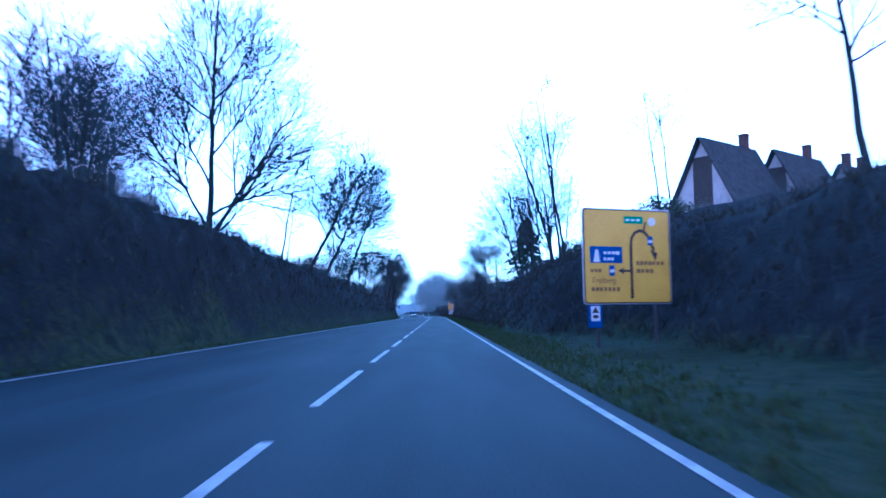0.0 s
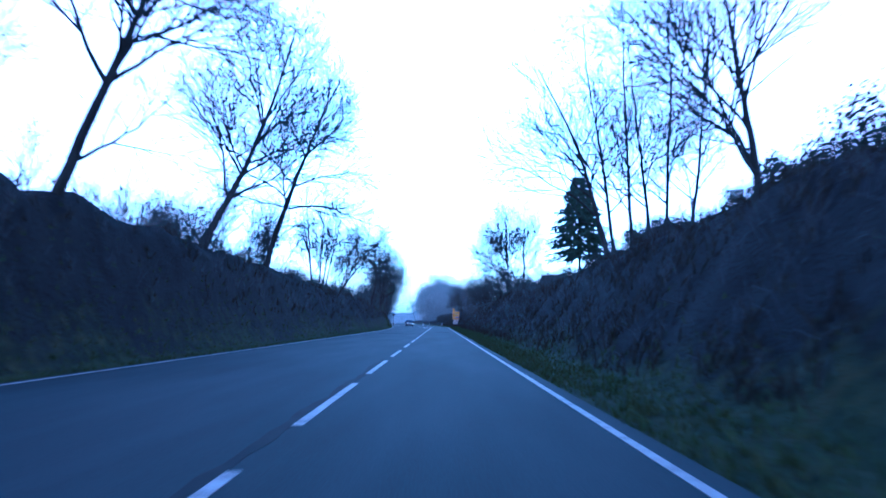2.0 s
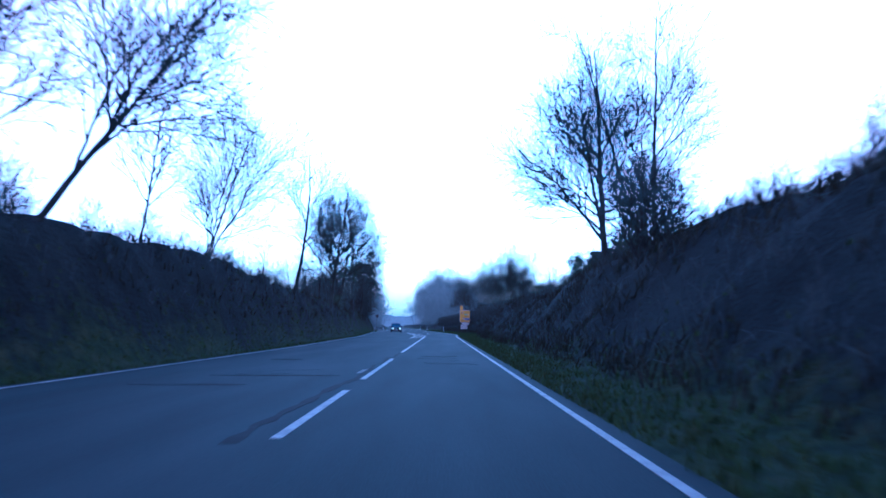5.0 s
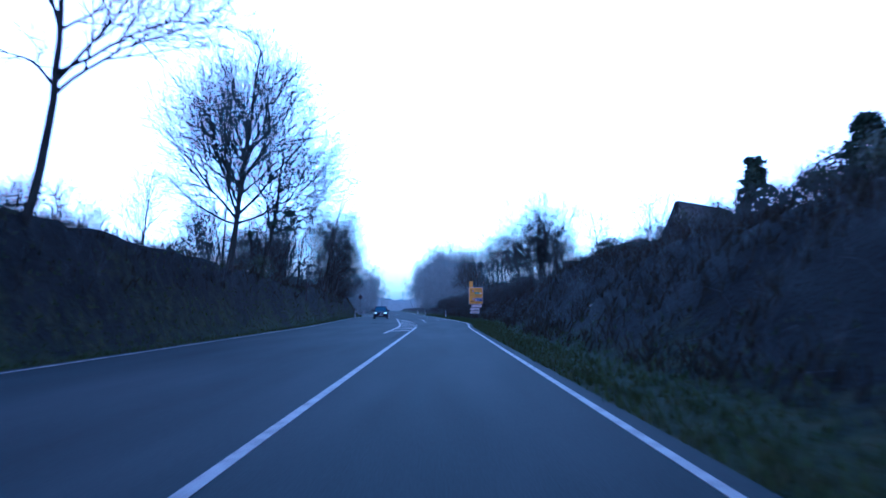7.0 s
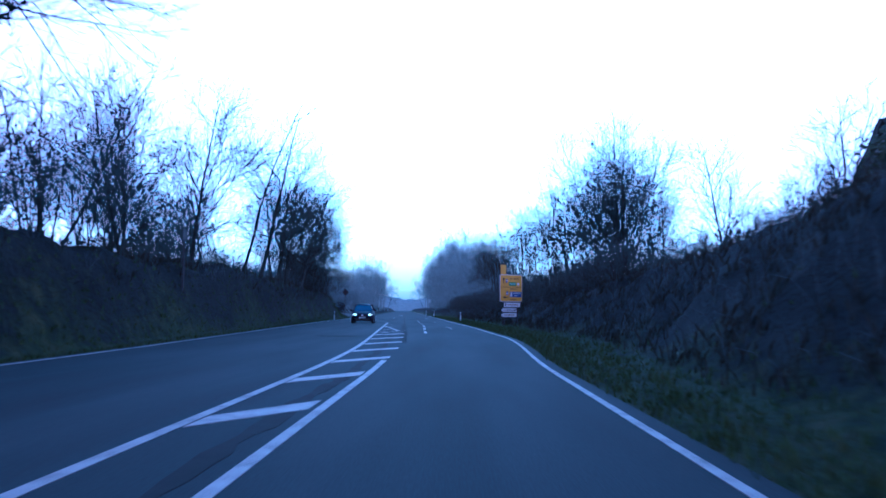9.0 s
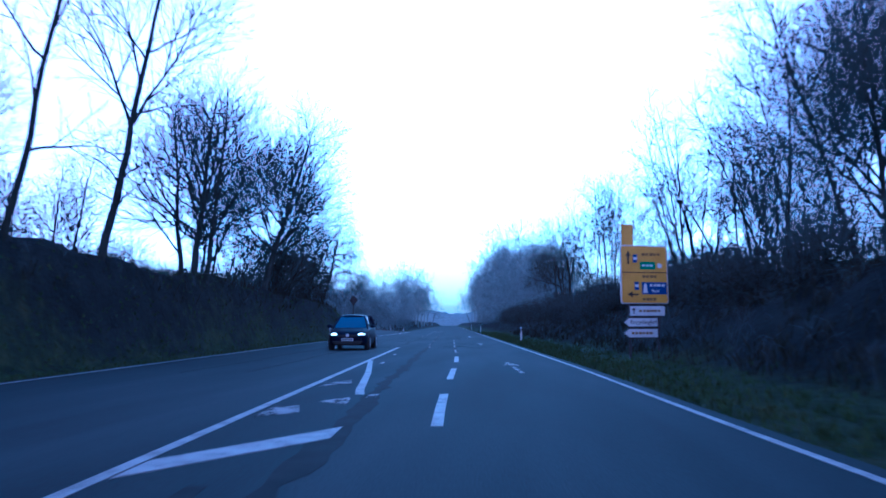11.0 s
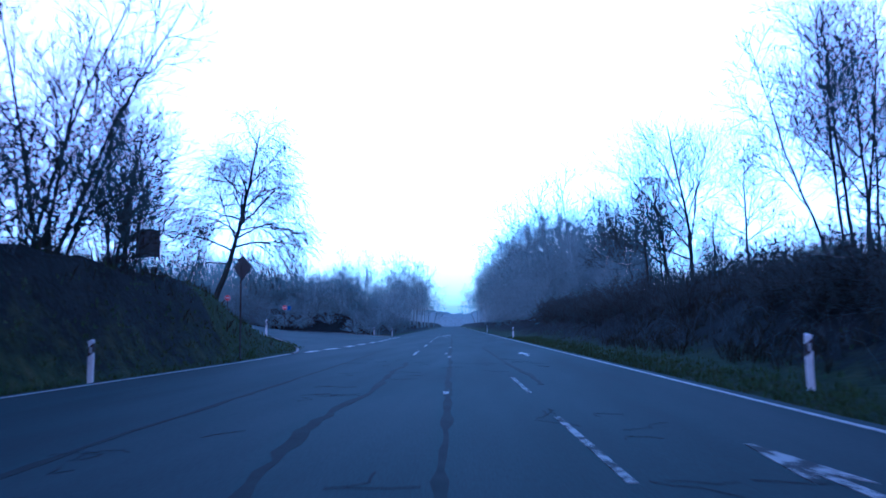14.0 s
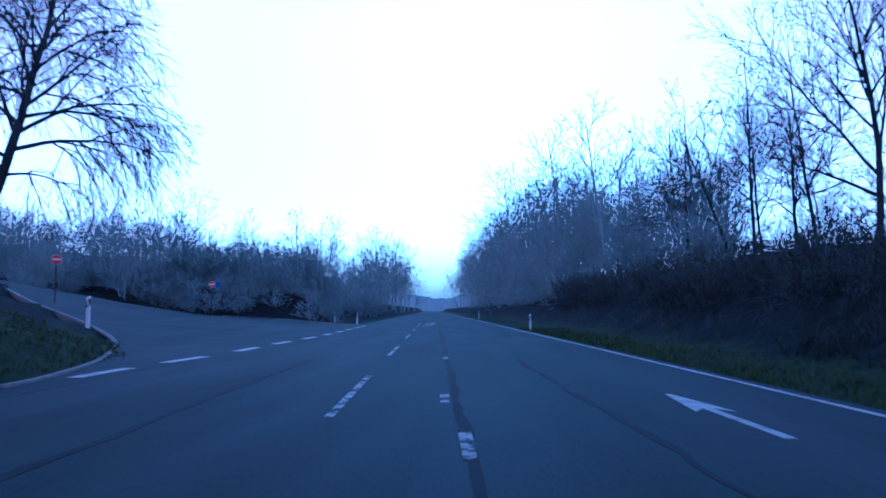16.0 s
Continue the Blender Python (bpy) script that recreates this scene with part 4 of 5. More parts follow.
spots += [(rng.uniform(9.5, 12), rng.uniform(345, 470), 1.5) for _ in range(44)]
spots += [(rng.uniform(-34, -21), rng.uniform(347, 352), 1.2) for _ in range(14)]
spots += [(rng.uniform(-52, -31), rng.uniform(329, 336), 1.1) for _ in range(14)]
far_brush = [bare_tree("far_bush", 520 + i, 2.6, 0.05, (0, 0), 6, 0.1, 3, 48, 0.5, (0.9, 0.9, 1.0), 0.02, 0.024, False, MISTED_TWIG) for i in range(4)]
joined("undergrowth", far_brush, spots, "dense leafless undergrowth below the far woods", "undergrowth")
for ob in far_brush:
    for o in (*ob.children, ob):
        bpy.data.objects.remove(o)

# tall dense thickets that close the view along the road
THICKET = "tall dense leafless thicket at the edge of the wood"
thickets = [bare_tree("thicket", 550 + i, 6.6, 0.09, (0, 0), 6, 0.12, 5, 34, 0.45, (1.1, 1.2, 1.2), 0.04, 0.025, False, MISTED_TWIG) for i in range(4)]
spots = [(rng.uniform(11.5, 14), rng.uniform(318, 350), 0.9) for _ in range(12)]
spots += [(rng.uniform(10.5, 13.5), rng.uniform(345, 470), 1.15) for _ in range(30)]
spots += [(rng.uniform(-28, -11), rng.uniform(352, 364), 0.72) for _ in range(24)]
spots += [(rng.uniform(-44, -27), rng.uniform(334, 352), 0.6) for _ in range(12)]
spots += [(rng.uniform(-14, -11), rng.uniform(364, 430), 0.8) for _ in range(12)]
spots += [(rng.uniform(-54, -25), rng.uniform(338, 356), 1.05) for _ in range(34)]
spots += [(rng.uniform(-26, -11), rng.uniform(355, 366), 0.85) for _ in range(20)]
spread(thickets, spots, THICKET, "thicket", "thickets")


# ---- evergreens ----
def conifer(name, seed, h, spread_r, tips=1, layers=26):
    """A conifer of whorled drooping branches with needle sprays."""
    rng = random.Random(seed)
    ob = new(name)
    trunks = [([Vector((0, 0, -0.4)), Vector((0, 0, h * 0.5)), Vector((0.25 * (s - (tips - 1) / 2), 0, h * (1 - 0.03 * s)))], [0.16 * h / 9, 0.1 * h / 9, 0.02]) for s in range(tips)]
    v, f = tubes(trunks, 7)
    link_mesh("trunk", v, f, BARK, ob)
    v, f = [], []
    for i in range(layers):
        u = 0.1 + 0.9 * i / layers
        r = spread_r * (1 - u) ** 0.62 * rng.uniform(0.8, 1.1) + 0.12
        for k in range(13):
            a = rng.uniform(0, 2 * math.pi)
            rr = r * rng.uniform(0.6, 1.12)
            o = Vector((0.25 * (rng.randrange(tips) - (tips - 1) / 2) * u, 0, h * u + rng.uniform(-0.15, 0.15)))
            d = Vector((math.cos(a), math.sin(a), 0.12))
            side = Vector((-math.sin(a), math.cos(a), 0))
            for m in range(40):
                q = rng.uniform(0.25, 1)
                p = o + d * (rr * q) + Vector((0, 0, -0.25 * rr * q * q))
                ln = rng.uniform(0.18, 0.4) * (0.5 + h / 24)
                w = (d * rng.uniform(0.2, 1) + side * rng.uniform(-1, 1) + Vector((0, 0, rng.uniform(-0.5, 0.35)))).normalized()
                t = w.cross(Vector((rng.gauss(0, 1), rng.gauss(0, 1), rng.gauss(0, 1)))).normalized() * ln * 0.22
                b = len(v)
                v += [p - t, p + t, p + w * ln + t * 0.3, p + w * ln * 0.9 - t * 0.4 + Vector((0, 0, -0.03))]
                f += [(b, b + 1, b + 2, b + 3)]
    link_mesh("needles", v, f, NEEDLE, ob, smooth=False)
    return ob


def leafy_bush(name, seed, rx, ry, h, leaves, mat=None):
    """An evergreen bush: a few stems and many small leaves in uneven clumps."""
    rng = random.Random(seed)
    ob = new(name)
    clumps = [(Vector((rng.uniform(-rx, rx), rng.uniform(-ry, ry), rng.uniform(0.1, 0.8) * h)), rng.uniform(0.35, 0.6) * min(rx, ry, h)) for _ in range(16)]
    clumps = [(c, r) for c, r in clumps if (c.x / rx) ** 2 + (c.y / ry) ** 2 + (c.z / h) ** 4 < 1.15]
    v, f = tubes([([Vector((c.x * 0.2, c.y * 0.2, -0.4)), Vector((c.x * 0.5, c.y * 0.5, c.z * 0.6)), c], [0.05, 0.035, 0.012]) for c, r in clumps], 5)
    link_mesh("stem", v, f, BARK, ob)
    v, f = [], []
    for _ in range(leaves):
        c, r = clumps[rng.randrange(len(clumps))]
        n = Vector((rng.gauss(0, 1), rng.gauss(0, 1), rng.gauss(0, 1))).normalized()
        p = c + n * r * rng.uniform(0.55, 1.2)
        u = n.orthogonal().normalized() * rng.uniform(0.05, 0.1)
        w = n.cross(u).normalized() * rng.uniform(0.04, 0.07)
        b = len(v)
        v += [p - u, p - w + n * 0.02, p + u, p + w + n * 0.02]
        f += [(b, b + 1, b + 2, b + 3)]
    link_mesh("leaves", v, f, mat or LEAF, ob, smooth=False)
    return ob


place(conifer("conifer", 1, 9.6, 4.0, 2, 60), 14.9, 126.5, "tall dark green conifer with twin tips above the bank", z=7.0)
place(conifer("conifer", 2, 3.4, 1.1, 1, 16), 15.5, 187, "small dark spruce on top of the bank")
place(conifer("conifer", 3, 2.2, 0.9, 1, 14), 12.6, 172, "small dark spruce on top of the bank")
HEDGE = "dark evergreen bush growing on top of the bank"
for i, (x, y, rx, ry, h) in enumerate([
        (13.4, 94, 1.6, 1.6, 4.2), (14.8, 95, 1.4, 1.4, 3.6), (12.8, 66, 2.0, 2.4, 1.8), (14, 74, 2.0, 3, 1.3), (11.5, 154, 1.8, 2.0, 3.2),
        (10.2, 160, 1.6, 1.8, 2.2), (12.2, 160, 1.8, 1.8, 2.4), (11, 165, 1.4, 2, 1.6), (14.6, 177, 1.8, 2.5, 1.3),
        (14.8, 191, 1.8, 2.2, 1.4), (12.8, 198, 1.1, 1.2, 0.9), (17, 84, 2.2, 2.5, 1.3), (15.5, 58, 2.0, 2.5, 1.6), (13.5, 44, 2.0, 2.5, 1.6),
        (18, 115, 2, 3, 1.8), (13.2, 118, 1.6, 2, 1.4), (11, 108, 1.8, 3, 1.0), (14.8, 104.5, 1.4, 1.4, 3.2), (13.2, 206, 1.4, 1.4, 1.9), (11.8, 203, 0.8, 1.0, 0.9)]):
    place(leafy_bush("evergreen_bush", 700 + i, rx, ry, h, 1500 + int(900 * h)), x, y, HEDGE, category="bush", group="bank bushes")


def ivy(tree, clumps, seed):
    """Ivy leaves in uneven clumps along a tree's trunk and limbs: (x, z, size) from its foot."""
    rng = random.Random(seed)
    v, f = [], []
    for cx, cz, size in clumps:
        for _ in range(int(420 * size)):
            n = Vector((rng.gauss(0, 1), rng.gauss(0, 1), rng.gauss(0, 1))).normalized()
            p = Vector((cx + rng.gauss(0, 0.45) * size, rng.gauss(0, 0.3) * size, cz + rng.gauss(0, 0.28) * size))
            u = n.orthogonal().normalized() * rng.uniform(0.04, 0.08)
            w = n.cross(u).normalized() * rng.uniform(0.035, 0.06)
            b = len(v)
            v += [p - u, p - w + n * 0.02, p + u, p + w + n * 0.02]
            f += [(b, b + 1, b + 2, b + 3)]
    link_mesh("ivy", v, f, LEAF, tree, smooth=False)


ivy(ivied, ((2.3, 4.0, 0.9), (1.9, 4.3, 0.6), (2.2, 3.1, 0.3), (-0.4, 2.9, 0.3), (0.9, 3.6, 0.5), (0.3, 1.0, 0.7), (0.2, 0.3, 1.1), (1.6, 6.0, 0.5), (0.9, 6.6, 0.4)), 31)
tagged(ivied, "forked bare tree with ivy clumps on the bank")


# ---- houses ----
def steep_house(apex, half, height, wall_drop, ridge, length, chimneys):
    """A house with a steep roof down to the ground storey, its gable towards the road."""
    ax, ay, az = apex
    ob = new("house")
    ob.matrix_world = Matrix.Translation((ax, ay, az - height)) @ Euler((0, 0, math.atan2(-ridge[0], ridge[1]))).to_matrix().to_4x4()
    # local: ridge runs along +y from the gable at y = 0
    bm = bmesh.new()
    slope = half / (height - wall_drop)
    prof = [(-half, -2.5), (half, -2.5), (half, wall_drop), (0, height - 0.25), (-half, wall_drop)]
    a = [bm.verts.new((x, 0, z)) for x, z in prof]
    b = [bm.verts.new((x, length, z)) for x, z in prof]
    bm.faces.new(a), bm.faces.new(b[::-1])
    for i in range(5):
        j = (i + 1) % 5
        bm.faces.new((a[j], a[i], b[i], b[j]))
    part("wall", bm, PLASTER, ob, "pale plastered gable wall")
    for s in (-1, 1):
        bm = bmesh.new()
        ln = math.hypot(half + 0.4, height - wall_drop + 0.4 / slope)
        ang = math.atan2(height - wall_drop, half)
        foot = Vector((s * (half + 0.35), 0, wall_drop - 0.35 / slope))
        top = Vector((0, 0, height))
        n = Vector((s * math.sin(ang), 0, math.cos(ang))) * 0.2
        v = [bm.verts.new(p + Vector((0, yy, 0)) + o) for yy in (-0.7, length + 0.4) for p in (foot, top) for o in (Vector((0, 0, 0)), n)]
        for q in ((0, 1, 3, 2), (4, 6, 7, 5), (0, 4, 5, 1), (2, 3, 7, 6), (1, 5, 7, 3), (0, 2, 6, 4)):
            bm.faces.new([v[k] for k in q])
        roof = part("roof", bm, ROOF, ob, "steep dark tiled roof")
        bm = bmesh.new()
        for k in range(int(ln / 0.35)):
            p = foot.lerp(top, (k + 0.5) * 0.35 / ln) + n * 1.05
            box(bm, p.x, length / 2, p.z, 0.05, length + 0.9, 0.05)
        part("tile_course", bm, ROOF, roof)
    # recessed dark timber middle of the gable, with a balcony
    bm = bmesh.new()
    box(bm, 0, -0.03, height * 0.52, half * 0.5, 0.08, height * 0.62)
    part("timber_panel", bm, TIMBER, ob, "dark timber boarding")
    bm = bmesh.new()
    box(bm, 0, -0.09, height * 0.32, half * 0.4, 0.05, 1.9)
    part("window", bm, GLASS, ob, "dark balcony window")
    bm = bmesh.new()
    box(bm, 0, -0.55, height * 0.32 - 1.1, half * 1.1, 1.1, 0.14)
    part("balcony_slab", bm, CONCRETE, ob)
    bm = bmesh.new()
    box(bm, 0, -1.05, height * 0.32 - 0.05, half * 1.1, 0.06, 0.09)
    for k in range(11):
        box(bm, (k / 10 - 0.5) * half * 1.08, -1.05, height * 0.32 - 0.55, 0.04, 0.04, 1.0)
    part("balcony_rail", bm, TIMBER, ob)
    for d in chimneys:
        bm = bmesh.new()
        box(bm, 0, d, height + 0.25, 0.9, 0.9, 2.6, 0.03)
        box(bm, 0, d, height + 1.58, 1.05, 1.05, 0.16, 0.03)
        part("chimney", bm, BRICK, ob, "dark brick chimney")
    return tagged(ob, "steep-roofed house with a pale gable above the bank", "house", "hillside houses")


R = (0.79, 0.62)
steep_house((30.0, 84.5, 20.5), 4.7, 12.5, 3.4, R, 11, (9.0,))
steep_house((41.5, 91.5, 20.5), 4.7, 12.5, 3.4, R, 11, (8.0,))
steep_house((53, 98, 19.9), 4.7, 12.5, 3.4, R, 11, (1.5, 6.0))
steep_house((28, 142, 13.2), 4.5, 11.5, 2.4, R, 10, ())
steep_house((26.8, 228, 12.5), 4.5, 12.4, 2.4, R, 10, ())



# garden shed on the bank
shed = empty("garden_shed", (16.9, 161.5, ground_z(16.9, 161.5) - 0.7), 14)
bm = bmesh.new()
box(bm, 0, 0, 0.8, 4.2, 2.6, 2.0)
part("wall", bm, TIMBER, shed, "dark stained boards")
for k in range(-7, 8):
    part("board_strip", box(bmesh.new(), k * 0.215, -1.315, 1.0, 0.03, 0.03, 1.96), TIMBER, shed)
bm = bmesh.new()
box(bm, 0, 0, 2.25, 5.0, 3.1, 0.14, 0.02, (0, -24, 0))
part("roof", bm, ROOF, shed, "sloping dark felt roof")
tagged(shed, "dark timber garden shed with a sloping roof on the bank", "shed")


# ---- road signs ----
def post(parent, x, y, z0, z1, r=0.045, mat=None):
    part("post", rod(bmesh.new(), (x, y, z0), (x, y, z1), r, 12), mat or STEEL, parent)


def plate(name, parent, x, z, w, h, y=0.0, mat=None, t=0.03, bevel=0.0, label=""):
    bm = bmesh.new()
    box(bm, x, y, z, w, t, h, bevel)
    return part(name, bm, mat, parent, label)


def outline(name, parent, pts, y, t, mat, label=""):
    """A flat shape standing in the sign's plane."""
    n = len(pts)
    v = [(x, y, z) for x, z in pts] + [(x, y + t, z) for x, z in pts]
    f = [tuple(range(n)), tuple(range(2 * n - 1, n - 1, -1))] + [((i + 1) % n, (i + 1) % n + n, i + n, i) for i in range(n)]
    ob = link_mesh(name, v, f, mat, parent, smooth=False)
    if label:
        tagged(ob, label)
    return ob


def rounded(cx, cz, w, h, r):
    pts = []
    for sx, sz, a0 in ((1, 1, 0), (-1, 1, 90), (-1, -1, 180), (1, -1, 270)):
        for k in range(4):
            a = radians(a0 + 30 * k)
            pts.append((cx + sx * (w / 2 - r) + r * math.cos(a), cz + sz * (h / 2 - r) + r * math.sin(a)))
    return pts


def thick_line(pts, w):
    left, right = [], []
    for i, p in enumerate(pts):
        a, b = Vector(pts[max(0, i - 1)]), Vector(pts[min(len(pts) - 1, i + 1)])
        d = (b - a).normalized()
        n = Vector((-d.y, d.x)) * (w / 2)
        left.append((p[0] + n.x, p[1] + n.y)), right.append((p[0] - n.x, p[1] - n.y))
    return left + right[::-1]


def words(parent, x, z, w, n, mat, h=0.12, y=-0.028, name="lettering"):
    """Writing that cannot be read: a row of plain bars."""
    rng = random.Random(int(x * 100 + z * 1000))
    at = x
    for k in range(n):
        ln = w / n * rng.uniform(0.6, 0.9)
        plate(name, parent, at + ln / 2, z, ln, h * rng.uniform(0.8, 1.0), y, mat, 0.006)
        at += w / n


def letters(parent, body, x, z, size, mat, y=-0.028):
    text = bpy.data.curves.new("lettering", "FONT")
    text.body, text.size, text.extrude = body, size, 0.003
    text.align_x, text.align_y = "CENTER", "CENTER"
    tmp = new("lettering", text)
    mesh = bpy.data.meshes.new_from_object(tmp.evaluated_get(bpy.context.evaluated_depsgraph_get()))
    bpy.data.objects.remove(tmp)
    mesh.materials.append(mat)
    ob = new("lettering", mesh)
    ob.parent = parent
    ob.matrix_basis = pose(x, y, z, 90, 0, 0)


# large direction sign: 3.2 m wide, 3.1 m high
sign = empty("direction_sign", (6.34, 25.15, 0), 19)
for x in (-1.1, 1.1):
    post(sign, x, 0.12, -0.5, 4.5, 0.06)
outline("board_edge", sign, rounded(0, 3.0, 3.34, 3.14, 0.12), 0.0, 0.05, ALU, "grey metal board edge")
outline("rim", sign, rounded(0, 3.0, 3.28, 3.08, 0.1), -0.006, 0.012, BLACK)
board = outline("board", sign, rounded(0, 3.0, 3.2, 3.0, 0.08), -0.012, 0.012, YELLOW, "yellow reflective sign board")
Y = -0.022
outline("route_arrow", sign, thick_line([(0.12, 1.62), (0.12, 3.35), (0.16, 3.6), (0.28, 3.78), (0.48, 3.86), (0.66, 3.8), (0.8, 3.66), (0.92, 3.4), (1.0, 3.2)], 0.1), Y, 0.008, BLACK)
outline("route_arrow", sign, [(0.86, 3.22), (1.14, 3.12), (1.05, 2.86)][::-1], Y, 0.008, BLACK)
outline("route_arrow", sign, thick_line([(0.1, 2.52), (-0.2, 2.52)], 0.07), Y, 0.008, BLACK)
outline("route_arrow", sign, [(-0.18, 2.42), (-0.18, 2.62), (-0.4, 2.52)], Y, 0.008, BLACK)
outline("route_arrow", sign, thick_line([(0.6, 3.8), (0.72, 4.15)], 0.06), Y, 0.008, BLACK)
plate("green_panel", sign, 0.24, 4.2, 0.72, 0.24, Y, GREEN, 0.012)
words(sign, -0.05, 4.2, 0.6, 3, WHITE, 0.08, -0.032)
outline("round_symbol", sign, [(0.95 + 0.14 * math.cos(k), 4.16 + 0.14 * math.sin(k)) for k in np.linspace(0, 6.0, 14)], Y, 0.008, WHITE)
plate("blue_panel", sign, -0.82, 3.04, 1.2, 0.54, Y, BLUE, 0.012, 0, "blue motorway panel")
outline("motorway_symbol", sign, [(-1.3, 2.8), (-1.06, 2.8), (-1.13, 3.2), (-1.22, 3.2)], -0.034, 0.008, WHITE)
words(sign, -0.92, 3.1, 0.6, 4, WHITE, 0.11, -0.034)
words(sign, -0.92, 2.9, 0.4, 3, WHITE, 0.11, -0.034)
plate("route_number", sign, -0.62, 2.52, 0.2, 0.34, Y, BLUE, 0.012)
plate("number_field", sign, -0.62, 2.51, 0.16, 0.1, -0.034, WHITE, 0.008)
plate("route_number", sign, 0.86, 3.52, 0.2, 0.3, -0.03, BLUE, 0.012)
plate("number_field", sign, 0.86, 3.5, 0.16, 0.09, -0.042, WHITE, 0.008)
words(sign, -1.4, 2.52, 0.4, 3, INK, 0.12)
letters(sign, "Freiburg", -0.92, 2.2, 0.26, INK)
words(sign, -1.4, 1.92, 1.1, 7, INK, 0.14)
words(sign, 0.3, 2.78, 1.1, 7, INK, 0.14)
words(sign, 0.3, 2.52, 0.7, 4, INK, 0.14)
plate("small_board", sign, -1.28, 1.05, 0.5, 0.72, -0.01, BLUE, 0.03, 0, "small blue sign below the board")
plate("white_field", sign, -1.28, 1.14, 0.32, 0.48, -0.03, WHITE, 0.01)
outline("symbol", sign, [(-1.4, 1.16), (-1.16, 1.16), (-1.28, 1.36)], -0.042, 0.008, BLACK)
outline("symbol", sign, [(-1.28 + 0.11 * math.cos(k), 1.04 + 0.06 * math.sin(k)) for k in np.linspace(0, 6.0, 12)], -0.042, 0.008, BLACK)
tagged(sign, "large yellow direction sign with a blue motorway panel on posts", "road sign")

# second direction sign with white boards below
sign = empty("direction_sign", (6.68, 242.35, -0.14), 16)
for x in (-0.55, 0.55):
    post(sign, x, 0.1, -0.5, 4.0, 0.05)
outline("board_edge", sign, rounded(0, 3.05, 1.82, 2.02, 0.08), 0.0, 0.05, ALU, "grey metal board edge")
outline("board", sign, rounded(0, 3.05, 1.74, 1.94, 0.06), -0.008, 0.012, AMBER, "yellow reflective sign board")
plate("top_tab", sign, -0.62, 4.42, 0.42, 0.72, 0.02, AMBER, 0.03, 0, "small yellow plate above the board")
plate("divider", sign, 0, 3.12, 1.74, 0.03, Y, BLACK, 0.01)
outline("arrow", sign, thick_line([(-0.62, 3.4), (-0.62, 3.72)], 0.06), Y, 0.008, BLACK)
outline("arrow", sign, [(-0.72, 3.68), (-0.52, 3.68), (-0.62, 3.86)], Y, 0.008, BLACK)
outline("arrow", sign, thick_line([(-0.25, 2.36), (-0.5, 2.36)], 0.06), Y, 0.008, BLACK)
outline("arrow", sign, [(-0.48, 2.26), (-0.48, 2.46), (-0.68, 2.36)], Y, 0.008, BLACK)
plate("route_number", sign, -0.36, 3.6, 0.16, 0.28, Y, BLUE, 0.012)
plate("number_field", sign, -0.36, 3.6, 0.13, 0.09, -0.034, WHITE, 0.008)
plate("route_number", sign, -0.32, 2.66, 0.16, 0.28, Y, BLUE, 0.012)
plate("number_field", sign, -0.32, 2.66, 0.13, 0.09, -0.034, WHITE, 0.008)
plate("green_panel", sign, 0.12, 3.36, 0.58, 0.26, Y, GREEN, 0.012)
words(sign, -0.1, 3.36, 0.45, 3, WHITE, 0.08, -0.034)
outline("round_symbol", sign, [(0.58 + 0.09 * math.cos(k), 3.36 + 0.09 * math.sin(k)) for k in np.linspace(0, 6.0, 14)], Y, 0.008, WHITE)
words(sign, -0.1, 3.75, 0.75, 5, INK, 0.1)
words(sign, -0.1, 2.98, 0.6, 4, INK, 0.1)
words(sign, -0.1, 2.2, 0.55, 4, INK, 0.1)
plate("blue_panel", sign, 0.36, 2.58, 0.96, 0.42, Y, BLUE, 0.012, 0, "blue motorway panel")
outline("motorway_symbol", sign, [(-0.08, 2.42), (0.1, 2.42), (0.05, 2.74), (-0.03, 2.74)], -0.034, 0.008, WHITE)
words(sign, 0.18, 2.68, 0.6, 4, WHITE, 0.09, -0.034)
letters(sign, "Basel", 0.4, 2.49, 0.15, WHITE, -0.034)
plate("white_board", sign, 0.08, 1.8, 1.32, 0.33, 0.0, WHITE, 0.03, 0, "white board with an arrow")
outline("arrow", sign, thick_line([(-0.45, 1.7), (-0.45, 1.84)], 0.04), -0.024, 0.006, BLACK)
outline("arrow", sign, [(-0.53, 1.82), (-0.37, 1.82), (-0.45, 1.92)], -0.024, 0.006, BLACK)
words(sign, -0.25, 1.8, 0.85, 6, INK, 0.09, -0.024)
for z in (1.41, 1.04):
    outline("arrow_board", sign, [(-0.86, z), (-0.66, z - 0.165), (0.46, z - 0.165), (0.46, z + 0.165), (-0.66, z + 0.165)], -0.015, 0.03, BLACK, "white arrow-shaped board")
    outline("arrow_face", sign, [(-0.825, z), (-0.65, z - 0.14), (0.44, z - 0.14), (0.44, z + 0.14), (-0.65, z + 0.14)], -0.02, 0.008, WHITE)
letters(sign, "Recyclinghof", -0.1, 1.41, 0.2, BLACK)
words(sign, -0.55, 1.04, 0.8, 6, INK, 0.1, -0.026)
tagged(sign, "yellow direction sign with white arrow boards below it on posts", "road sign")

